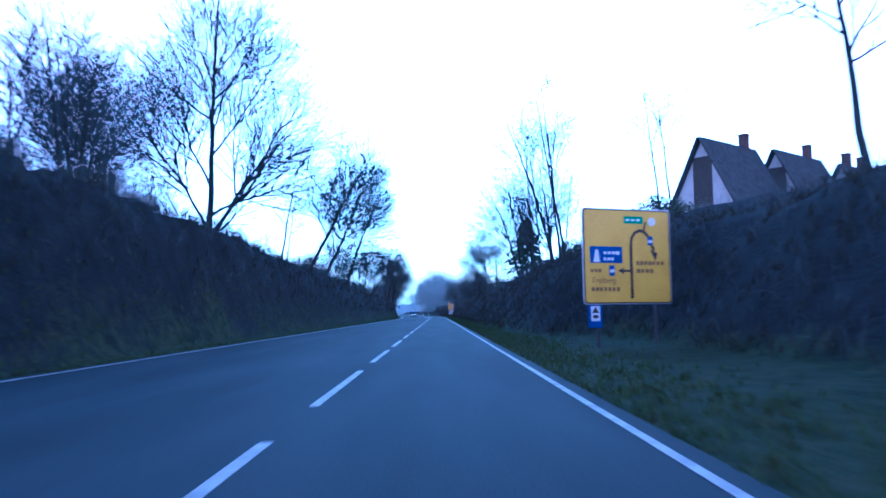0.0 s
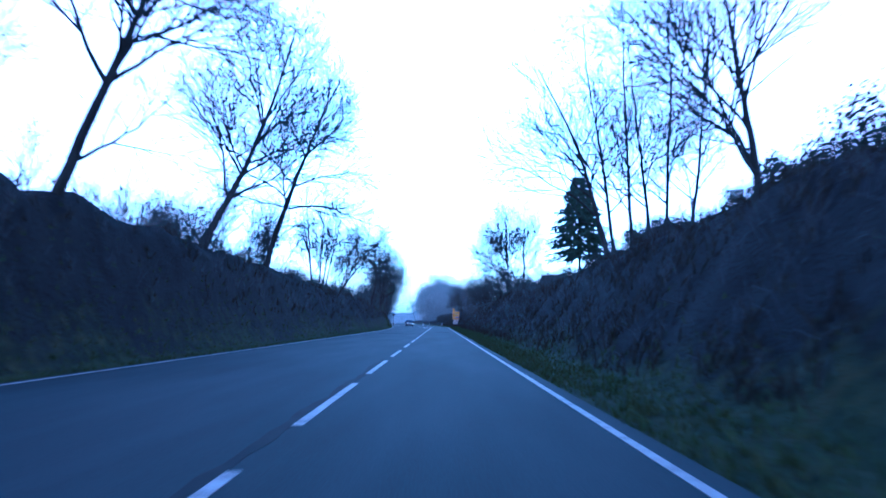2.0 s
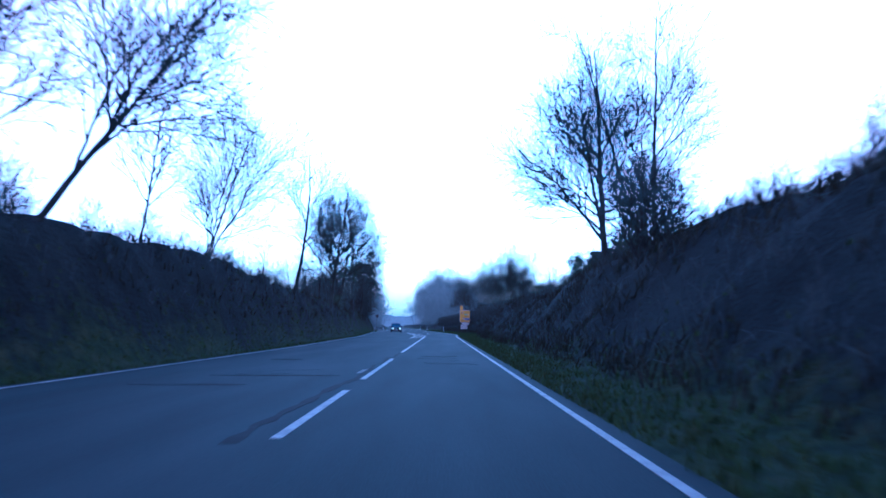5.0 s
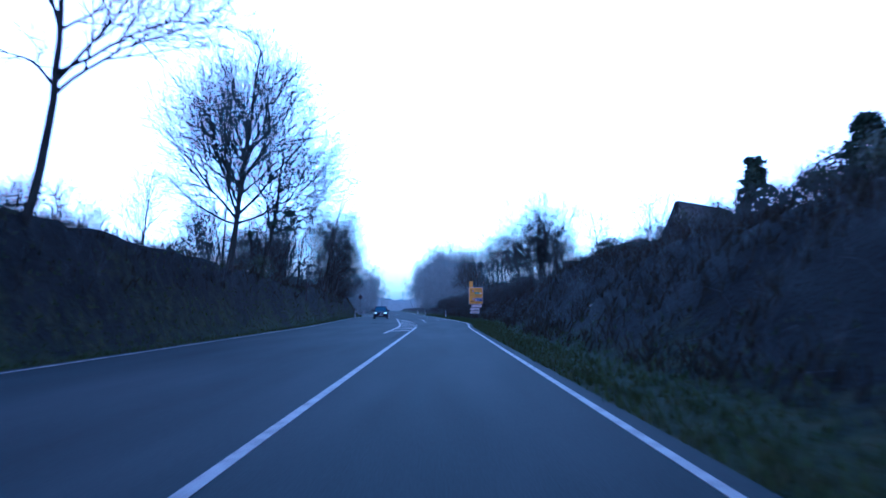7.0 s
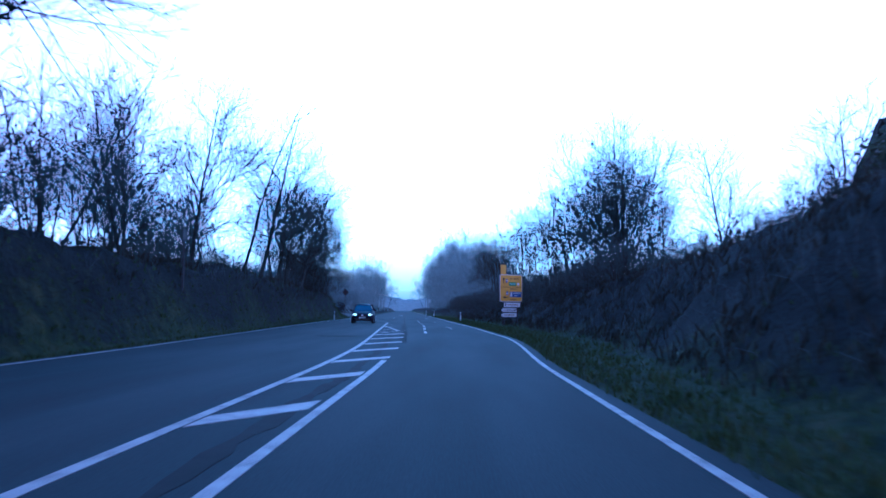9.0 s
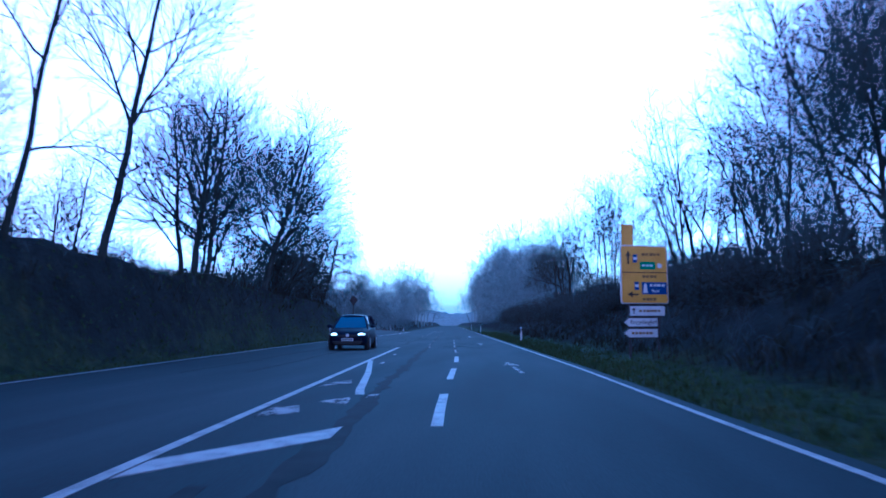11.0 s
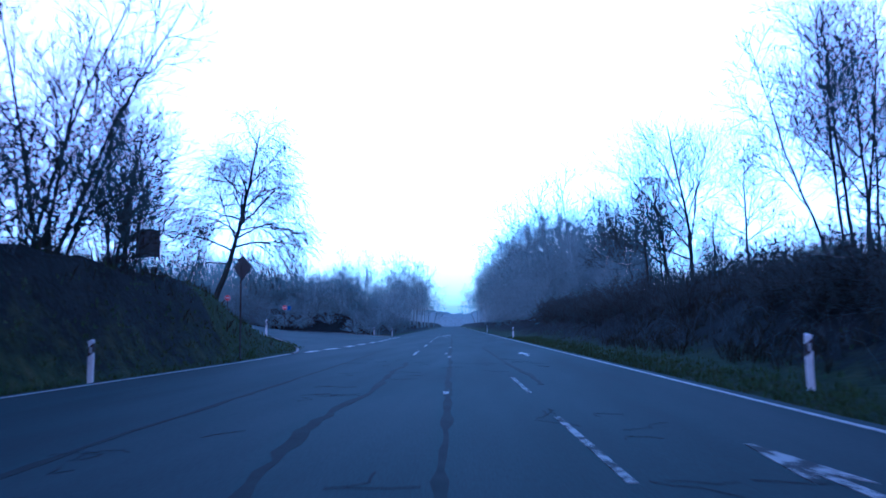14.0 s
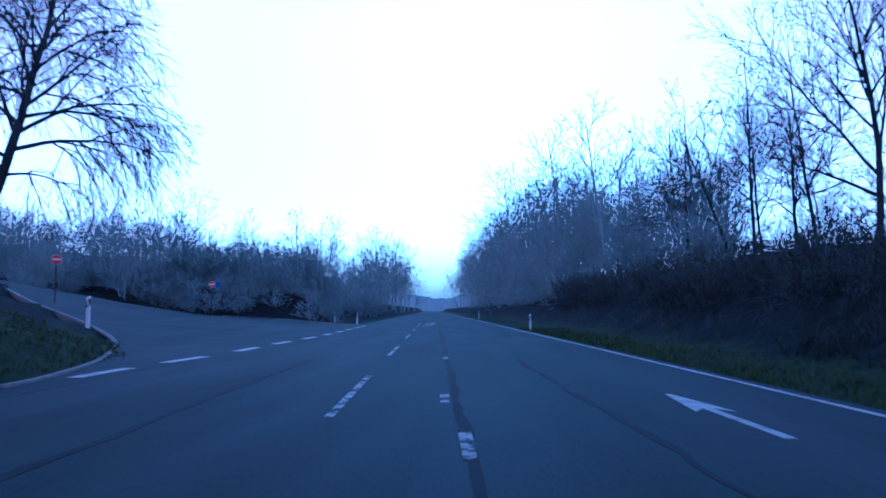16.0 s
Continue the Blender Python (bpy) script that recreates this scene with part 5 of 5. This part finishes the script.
# signs seen from behind on the grass mound
sign = empty("priority_sign", (-9.1, 287.0, 0.15), -30)
post(sign, 0, -0.05, -0.6, 3.5, 0.03)
outline("board", sign, [(0, 2.84), (0.49, 3.33), (0, 3.82), (-0.49, 3.33)], 0, 0.03, ALU_DARK, "dark grey back of a diamond board")
tagged(sign, "diamond priority sign seen from its dark back", "road sign")
sign = empty("warning_board", (-12.1, 285.5, ground_z(-12.1, 285.5) - 0.35), 35)
for x in (-0.25, 0.25):
    post(sign, x, -0.05, -0.4, 1.95, 0.03)
plate("board", sign, 0, 1.5, 0.85, 1.0, 0, ALU_DARK, 0.03, 0, "dark grey board back")
for z in (1.3, 1.7):
    plate("rail", sign, 0, z, 0.8, 0.05, -0.03, STEEL, 0.03)
tagged(sign, "dark rectangular sign seen from its back on the mound", "road sign")


def no_entry(x, y, z, top, turn, r, blue=False):
    sign = empty("no_entry_sign", (x, y, z), turn)
    post(sign, 0, 0.05, -0.4, top + r, 0.03)
    ring = [(r * math.cos(a), top + r * math.sin(a)) for a in np.linspace(0, 2 * math.pi, 29)[:-1]]
    outline("rim", sign, ring, 0.0, 0.02, WHITE)
    outline("disc", sign, [(px * 0.94, top + (pz - top) * 0.94) for px, pz in ring], -0.006, 0.01, RED, "red disc")
    plate("bar", sign, 0, top, 1.5 * r, 0.36 * r, -0.01, WHITE, 0.01)
    if blue:
        plate("blue_board", sign, 0.5, top - 0.05, 0.42, 0.5, 0.02, BLUE, 0.02)
    tagged(sign, "round red no entry sign with a white bar on a post", "road sign", "no entry signs")


no_entry(-17.2, 312.5, side_z(-17.2, 310), 1.75, 25, 0.21)
no_entry(-20.5, 346, ground_z(-20.5, 346), 2.6, 10, 0.27, True)

# grey post with a sign turned edge on
pole = empty("sign_post", (-11.2, 220, ground_z(-11.2, 220)))
post(pole, 0, 0, -0.4, 2.7, 0.05)
plate("sign_plate", pole, 0, 2.45, 0.05, 0.5, 0, ALU_DARK, 0.5)
plate("bracket", pole, 0.04, 2.3, 0.06, 0.05, 0, STEEL, 0.08)
tagged(pole, "grey metal post with a sign turned edge on", "post")


# ---- delineator posts ----
def delineator(x, y, z=None):
    """A white roadside post with a slanted black band and a reflector."""
    ob = empty("delineator_post", (x, y, ground_z(x, y) if z is None else z))
    bm = bmesh.new()
    ring = [(-0.06, -0.05), (0.06, -0.05), (0.06, 0.0), (0.02, 0.06), (-0.02, 0.06), (-0.06, 0.0)]
    a = [bm.verts.new((px, py, -0.3)) for px, py in ring]
    b = [bm.verts.new((px, py, 0.98 + (0.04 if py > 0 else 0.0))) for px, py in ring]
    bm.faces.new(a[::-1]), bm.faces.new(b)
    for i in range(6):
        bm.faces.new((a[i], a[(i + 1) % 6], b[(i + 1) % 6], b[i]))
    part("body", bm, WHITE, ob)
    bm = bmesh.new()
    lo = [bm.verts.new((px * 1.06, py * 1.06, 0.66 + px * 0.9)) for px, py in ring]
    hi = [bm.verts.new((px * 1.06, py * 1.06, 0.88 + px * 0.9)) for px, py in ring]
    for i in range(6):
        bm.faces.new((lo[i], lo[(i + 1) % 6], hi[(i + 1) % 6], hi[i]))
    part("black_band", bm, BLACK, ob)
    bm = bmesh.new()
    box(bm, 0, -0.056, 0.77, 0.05, 0.012, 0.14)
    part("reflector", bm, ALU, ob)
    return tagged(ob, "white roadside delineator post with a black band", "post", "delineator posts")


for x, y in ((5.1, 272.0), (4.25, 327), (-9.5, 276.0), (-12.7, 305.6), (-8.2, 347), (-10.8, 352), (4.4, 382)):
    delineator(x, y)


# ---- litter ----
def litter(x, y, size, seed):
    """A crumpled scrap of pale paper."""
    rng = random.Random(seed)
    bm = bmesh.new()
    bmesh.ops.create_icosphere(bm, subdivisions=2, radius=size)
    for v in bm.verts:
        v.co = Vector((v.co.x * rng.uniform(0.6, 1.2), v.co.y * rng.uniform(0.6, 1.2), v.co.z * rng.uniform(0.25, 0.6)))
    ob = part("litter", bm, DULL_PAPER)
    ob.matrix_world = pose(x, y, ground_z(x, y) + size * 0.2, 20, 10, rng.uniform(0, 360))
    tagged(ob, "crumpled scrap of pale litter on the bank", "litter", "litter scraps")


for i, (x, y, size) in enumerate(((4.33, 35.4, 0.07), (6.2, 38.2, 0.08), (5.8, 179.0, 0.08), (7.9, 292.7, 0.09))):
    litter(x, y, size, i)


# ---- oncoming car ----
def car(x, y):
    """A dark compact car that faces the viewer; local +y runs from its nose to its tail."""
    ob = empty("car", (x, y, 0))
    ob.matrix_world = pose(x, y, 0.012) @ Matrix.Scale(1.09, 4)
    # y, half width, bottom, top of the lower body
    st = [(0.0, 0.52, 0.34, 0.56), (0.06, 0.7, 0.26, 0.68), (0.22, 0.8, 0.2, 0.78), (0.5, 0.86, 0.19, 0.86), (0.95, 0.885, 0.19, 0.95), (1.4, 0.89, 0.19, 0.98),
          (2.2, 0.89, 0.19, 1.0), (3.0, 0.89, 0.19, 1.02), (3.6, 0.88, 0.2, 1.04), (4.0, 0.84, 0.24, 1.04), (4.18, 0.76, 0.3, 1.0), (4.24, 0.66, 0.36, 0.92)]
    v, f = [], []
    for yy, w, lo, hi in st:
        half = [(0, hi + 0.02), (w * 0.6, hi + 0.012), (w * 0.9, hi - 0.02), (w * 0.985, hi - 0.1), (w, (lo + hi) / 2), (w * 0.985, lo + 0.12), (w * 0.9, lo), (0, lo)]
        v += [(px, yy, pz) for px, pz in half] + [(-px, yy, pz) for px, pz in half[-2:0:-1]]
    n = 14
    for i in range(len(st) - 1):
        for k in range(n):
            f.append((i * n + k, i * n + (k + 1) % n, (i + 1) * n + (k + 1) % n, (i + 1) * n + k))
    f += [tuple(range(n))[::-1], tuple(range((len(st) - 1) * n, len(st) * n))]
    link_mesh("body", v, f, CARPAINT, ob)
    # cabin: ring of base and roof corners, glass set between pillars
    base = [(-0.74, 0.98, 0.97), (0.74, 0.98, 0.97), (0.83, 2.3, 1.0), (0.8, 3.3, 1.03), (0.68, 4.12, 1.03)]
    roof = [(-0.56, 1.78, 1.50), (0.56, 1.78, 1.50), (0.62, 2.5, 1.55), (0.6, 3.2, 1.54), (0.54, 3.82, 1.48)]
    v, f = [], []
    rs = [(1.74, 0.55, 1.49), (1.95, 0.6, 1.535), (2.5, 0.63, 1.565), (3.2, 0.61, 1.55), (3.7, 0.57, 1.505), (3.9, 0.53, 1.46)]
    for yy, w, zz in rs:
        v += [(-w, yy, zz - 0.03), (-w * 0.6, yy, zz + 0.02), (0, yy, zz + 0.03), (w * 0.6, yy, zz + 0.02), (w, yy, zz - 0.03), (w * 0.98, yy, zz - 0.07), (0, yy, zz - 0.03), (-w * 0.98, yy, zz - 0.07)]
    for i in range(len(rs) - 1):
        for k in range(8):
            f.append((i * 8 + k, (i + 1) * 8 + k, (i + 1) * 8 + (k + 1) % 8, i * 8 + (k + 1) % 8))
    f += [tuple(range(8)), tuple(range((len(rs) - 1) * 8, len(rs) * 8))[::-1]]
    link_mesh("roof", v, f, CARPAINT, ob)

    def pane(name, pts, label, glass=CARGLASS):
        bm = bmesh.new()
        q = [bm.verts.new(p) for p in pts]
        face = bm.faces.new(q)
        face.normal_update()
        r = bmesh.ops.extrude_face_region(bm, geom=[face])
        bmesh.ops.translate(bm, verts=[e for e in r["geom"] if isinstance(e, bmesh.types.BMVert)], vec=face.normal * 0.006)
        o = part(name, bm, glass, ob, label)
        o.visible_shadow = False

    pane("windscreen", [(-0.73, 0.99, 0.97), (0.73, 0.99, 0.97), (0.55, 1.76, 1.48), (-0.55, 1.76, 1.48)], "sloping dark windscreen", TINTED)
    pane("rear_window", [(0.62, 4.1, 1.05), (-0.62, 4.1, 1.05), (-0.5, 3.9, 1.44), (0.5, 3.9, 1.44)], "dark rear window")
    for s in (-1, 1):
        for name, q in (("side_window", [(0.83, 1.35, 1.0), (0.84, 2.3, 1.01), (0.63, 2.3, 1.51), (0.6, 1.95, 1.49)]), ("side_window", [(0.84, 2.4, 1.01), (0.82, 3.2, 1.03), (0.62, 3.12, 1.5), (0.63, 2.4, 1.51)]),
                        ("quarter_window", [(0.815, 3.28, 1.04), (0.76, 3.72, 1.05), (0.6, 3.5, 1.46), (0.615, 3.2, 1.49)])):
            pts = [(s * a, b, c) for a, b, c in q]
            pane(name, pts if s > 0 else pts[::-1], "bluish side window glass")
        for p, q, r in (((0.78, 0.97, 0.96), (0.57, 1.77, 1.49), 0.04), ((0.84, 2.35, 0.98), (0.63, 2.35, 1.52), 0.045), ((0.82, 3.24, 1.0), (0.62, 3.16, 1.52), 0.035), ((0.74, 3.95, 1.0), (0.56, 3.72, 1.5), 0.13)):
            part("pillar", rod(bmesh.new(), (s * p[0], p[1], p[2]), (s * q[0], q[1], q[2]), r, 8), CARPAINT, ob)
        # mirror
        bm = bmesh.new()
        box(bm, s * 0.99, 1.32, 1.04, 0.22, 0.12, 0.15, 0.04)
        rod(bm, (s * 0.85, 1.36, 1.0), (s * 0.95, 1.34, 1.02), 0.025, 8)
        part("wing_mirror", bm, CARPAINT, ob)
        # headlight
        bm = bmesh.new()
        bmesh.ops.create_uvsphere(bm, u_segments=16, v_segments=10, radius=1, matrix=Matrix.Translation((s * 0.6, 0.14, 0.66)) @ Euler((0, 0, s * 0.45)).to_matrix().to_4x4() @ Matrix.Diagonal((0.17, 0.07, 0.085, 1)))
        part("headlight", bm, HEADLIGHT, ob, "lit white headlight", True)
        bm = bmesh.new()
        box(bm, s * 0.55, 0.035, 0.36, 0.22, 0.05, 0.1, 0.02)
        part("fog_light", bm, RUBBER, ob)
        bm = bmesh.new()
        box(bm, s * 0.68, 4.16, 0.92, 0.16, 0.1, 0.24, 0.03)
        part("tail_light", bm, RED, ob)
        for k, q in enumerate((1.6, 2.62)):
            bm = bmesh.new()
            box(bm, s * 0.893, q, 0.9, 0.02, 0.14, 0.025, 0.006)
            part("door_handle", bm, CARPAINT, ob)
        bm = bmesh.new()
        box(bm, s * 0.897, 2.1, 0.5, 0.02, 1.7, 0.05, 0.008)
        part("side_trim", bm, RUBBER, ob)
        # wheels
        for wy in (0.78, 3.4):
            bm = bmesh.new()
            m = Matrix.Translation((s * 0.8, wy, 0.31)) @ Euler((0, radians(90), 0)).to_matrix().to_4x4()
            bmesh.ops.create_cone(bm, cap_ends=True, segments=28, radius1=0.37, radius2=0.37, depth=0.19, matrix=m)
            part("wheel_arch", bm, RUBBER, ob)
            wheel = new("wheel")
            wheel.parent = ob
            wheel.matrix_basis = pose(s * 0.82, wy, 0.31)
            bm = bmesh.new()
            m = Euler((0, radians(90), 0)).to_matrix().to_4x4()
            r = bmesh.ops.create_cone(bm, cap_ends=True, segments=28, radius1=0.315, radius2=0.315, depth=0.2, matrix=m)
            bmesh.ops.bevel(bm, geom=[e for e in bm.edges if len(e.link_faces) == 2 and any(len(q.verts) > 4 for q in e.link_faces)], offset=0.03, segments=2, affect="EDGES")
            part("tyre", bm, RUBBER, wheel)
            bm = bmesh.new()
            rod(bm, (s * 0.09, 0, 0), (s * 0.107, 0, 0), 0.215, 24)
            part("rim_base", bm, BLACK, wheel)
            bm = bmesh.new()
            rod(bm, (s * 0.1, 0, 0), (s * 0.125, 0, 0), 0.06, 14)
            for k in range(10):
                a = 2 * math.pi * k / 10
                box(bm, s * 0.115, math.cos(a) * 0.125, math.sin(a) * 0.125, 0.018, 0.17, 0.03, 0, (math.degrees(a), 0, 0))
            part("rim", bm, ALU, wheel, "silver spoked rim")
    bm = bmesh.new()
    box(bm, 0, 0.02, 0.62, 0.9, 0.06, 0.09, 0.02)
    part("grille", bm, RUBBER, ob)
    bm = bmesh.new()
    box(bm, 0, 0.0, 0.32, 1.2, 0.06, 0.16, 0.03)
    part("lower_grille", bm, RUBBER, ob)
    bm = bmesh.new()
    rod(bm, (0, -0.02, 0.64), (0, 0.0, 0.64), 0.075, 20)
    part("badge", bm, ALU, ob, "plain round metal badge")
    plate_ob = part("number_plate", box(bmesh.new(), 0, -0.015, 0.46, 0.52, 0.02, 0.11, 0.004), WHITE, ob, "white plate with plain bars")
    for k in range(5):
        part("plate_bar", box(bmesh.new(), -0.18 + k * 0.09, -0.028, 0.46, 0.055, 0.005, 0.07), BLACK, plate_ob)
    for k, w in ((1.9, 0.45), (3.0, 0.5)):
        for s in (-0.36, 0.36):
            part("seat", box(bmesh.new(), s, k + 0.15, 0.95, w, 0.16, 0.62, 0.06, (-12, 0, 0)), RUBBER, ob)
    return tagged(ob, "dark blue compact car with lit headlights in the oncoming lane", "car")


car(-4.98, 252.7)


# ---- grass and scrub ----
def blades(name, spots, hmin, hmax, mat, label, category):
    rng = random.Random(len(name))
    v, f = [], []
    for x, y in spots:
        z = ground_z(x, y) - 0.02
        for _ in range(3):
            a = rng.uniform(0, 2 * math.pi)
            h = rng.uniform(hmin, hmax)
            w = 0.012 + 0.012 * rng.random()
            px, py = x + rng.gauss(0, 0.06), y + rng.gauss(0, 0.06)
            dx, dy = math.cos(a), math.sin(a)
            b = len(v)
            lean = rng.uniform(0.1, 0.7) * h
            v += [(px - dy * w, py + dx * w, z), (px + dy * w, py - dx * w, z), (px + dx * lean * 0.4 + dy * w * 0.7, py + dy * lean * 0.4 - dx * w * 0.7, z + h * 0.6), (px + dx * lean, py + dy * lean, z + h)]
            f += [(b, b + 1, b + 2), (b, b + 2, b + 3)]
    ob = link_mesh(name, v, f, mat, smooth=False)
    return tagged(ob, label, category, kind="stuff")


rng = random.Random(77)
spots = []
for _ in range(30000):
    y = rng.uniform(0, 330)
    if rng.random() < 0.6:
        spots.append((right_edge(y) + 0.35 + abs(rng.gauss(0, 1.3)), y))
    elif y < 290:
        spots.append((left_edge(y) - 0.35 - abs(rng.gauss(0, 0.9)), y))
    else:
        spots.append((rng.uniform(-14, -9.2), rng.uniform(286, 303)))
spots = [(x, y) for x, y in spots if not (x < 0 and along(x, SIDE_NEAR_Y) < y < 344)]
blades("grass", spots, 0.05, 0.2, GRASSBLADE, "short green winter grass along the road verges", "grass")
spots = []
for _ in range(26000):
    y = rng.uniform(4, 300)
    if rng.random() < 0.6:
        spots.append((right_edge(y) + along(y, FLAT_RIGHT) + rng.uniform(0, 7), y))
    elif y < 296:
        spots.append((left_edge(y) - rng.uniform(1.6, 8), y))
spots = [(x, y) for x, y in spots if noise.noise((x * 0.4, y * 0.4, 2)) > -0.15]
blades("dead_grass", spots, 0.15, 0.55, STRAW, "dry brown grass and bracken on the banks", "grass")
v, f = [], []
chains = []
for _ in range(5200):
    y = rng.uniform(4, 345)
    if rng.random() < 0.62:
        x = right_edge(y) + along(y, FLAT_RIGHT) + rng.uniform(0.2, 8)
    else:
        if y > 292:
            continue
        x = left_edge(y) - rng.uniform(2.0, 8)
    a = rng.uniform(0, 2 * math.pi)
    p = Vector((x, y, ground_z(x, y) - 0.05))
    h, l = rng.uniform(0.25, 0.9), rng.uniform(0.3, 1.2)
    d = Vector((math.cos(a), math.sin(a), 0))
    chains.append(([p, p + d * l * 0.3 + Vector((0, 0, h * 0.8)), p + d * l * 0.7 + Vector((0, 0, h)), p + d * l + Vector((0, 0, h * 0.6))], [0.009, 0.008, 0.006, 0.003]))
v, f = tubes(chains, 3)
tagged(link_mesh("bramble", v, f, TWIG), "brown bramble stems over the banks", "scrub", kind="stuff")

chains = []
while len(chains) < 52000:
    y = rng.uniform(2, 340)
    if rng.random() < 0.55:
        x = right_edge(y) + along(y, FLAT_RIGHT) + 0.5 + 8.5 * rng.random() ** 0.8
    else:
        x = left_edge(y) - 1.7 - 6.5 * rng.random()
        if y > 286:
            continue
    if noise.noise((x * 0.3, y * 0.3, 9)) < -0.25:
        continue
    tall = rng.uniform(0.35, 1.0) * (1.2 + noise.noise((x * 0.2, y * 0.12, 5)))
    foot = Vector((x, y, ground_z(x, y) - 0.05))
    for _ in range(rng.randint(3, 6)):
        p = foot + Vector((rng.gauss(0, 0.1), rng.gauss(0, 0.1), 0))
        way = Vector((rng.gauss(0, 0.35), rng.gauss(0, 0.35), 1))
        stem = sprout(rng, p, way, tall * rng.uniform(0.6, 1.1), 0.009, 1, 0.1, 0)
        chains.append(stem)
        for _ in range(2):
            chains.append(sprout(rng, stem[0][0].lerp(stem[0][1], rng.uniform(0.3, 0.9)), way + Vector((rng.gauss(0, 0.8), rng.gauss(0, 0.8), 0)), tall * rng.uniform(0.3, 0.6), 0.007, 1, 0.1, 0))
v, f = tubes(chains, 3)
tagged(link_mesh("scrub", v, f, TWIG), "low leafless brown scrub covering the banks", "scrub", kind="stuff")

# ---- the bend ----
# all was laid out along a straight axis; now it follows the road's bend
for ob in list(scene.objects):
    if ob.type not in ("MESH", "EMPTY"):
        continue
    own_place = ob.type == "EMPTY" or ob.location.length > 0
    if ob.parent is None and own_place:
        ob.matrix_basis = bent_pose(ob.location.x, ob.location.y, ob.location.z) @ Matrix.Translation(-ob.location) @ ob.matrix_basis
    elif ob.parent is None or ob.parent in (road, side_road):
        co = np.empty(3 * len(ob.data.vertices), np.float32)
        ob.data.vertices.foreach_get("co", co)
        co = co.reshape(-1, 3)
        px, py, _ = bent(co[:, 0].copy(), co[:, 1].copy())
        co[:, 0], co[:, 1] = px, py
        ob.data.vertices.foreach_set("co", co.ravel())
        ob.data.update()

# ---- far hills ----
rng = random.Random(9)
v, f = [], []
n = 900
for i in range(n + 1):
    x = -900 + 1800 * i / n
    h = min(70, 12 + 0.13 * abs(x + 54)) + 6 * noise.noise((x * 0.008, 1.0, 0)) + 4 * noise.noise((x * 0.06, 2.0, 0)) + rng.uniform(0, 1.4)
    y = 1050 + 40 * math.sin(x * 0.004)
    v += [(x, y - 30, -2), (x, y - 12, h * 0.6), (x, y, h), (x, y + 40, -2)]
f = [(4 * i + k, 4 * i + 4 + k, 4 * i + 5 + k, 4 * i + 1 + k) for i in range(n) for k in range(3)]
# ridge wears the same twig colour, with haze painted in
tagged(link_mesh("backdrop", v, f, MISTED_TWIG), "distant ridge of bare woods, haze painted into its pale grey, closing the valley", "hill", kind="structure")

# upright sheet behind the ridge, self-lit to paint in the misty distance
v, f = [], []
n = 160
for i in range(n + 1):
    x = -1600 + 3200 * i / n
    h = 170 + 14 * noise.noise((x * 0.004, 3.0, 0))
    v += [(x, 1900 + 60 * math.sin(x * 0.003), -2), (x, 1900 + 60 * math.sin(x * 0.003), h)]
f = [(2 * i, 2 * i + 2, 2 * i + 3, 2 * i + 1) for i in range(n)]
tagged(link_mesh("backdrop", v, f, MIST_GLOW), "glowing sheet painted as pale misty distance where the woods fade out", "mist", kind="structure")
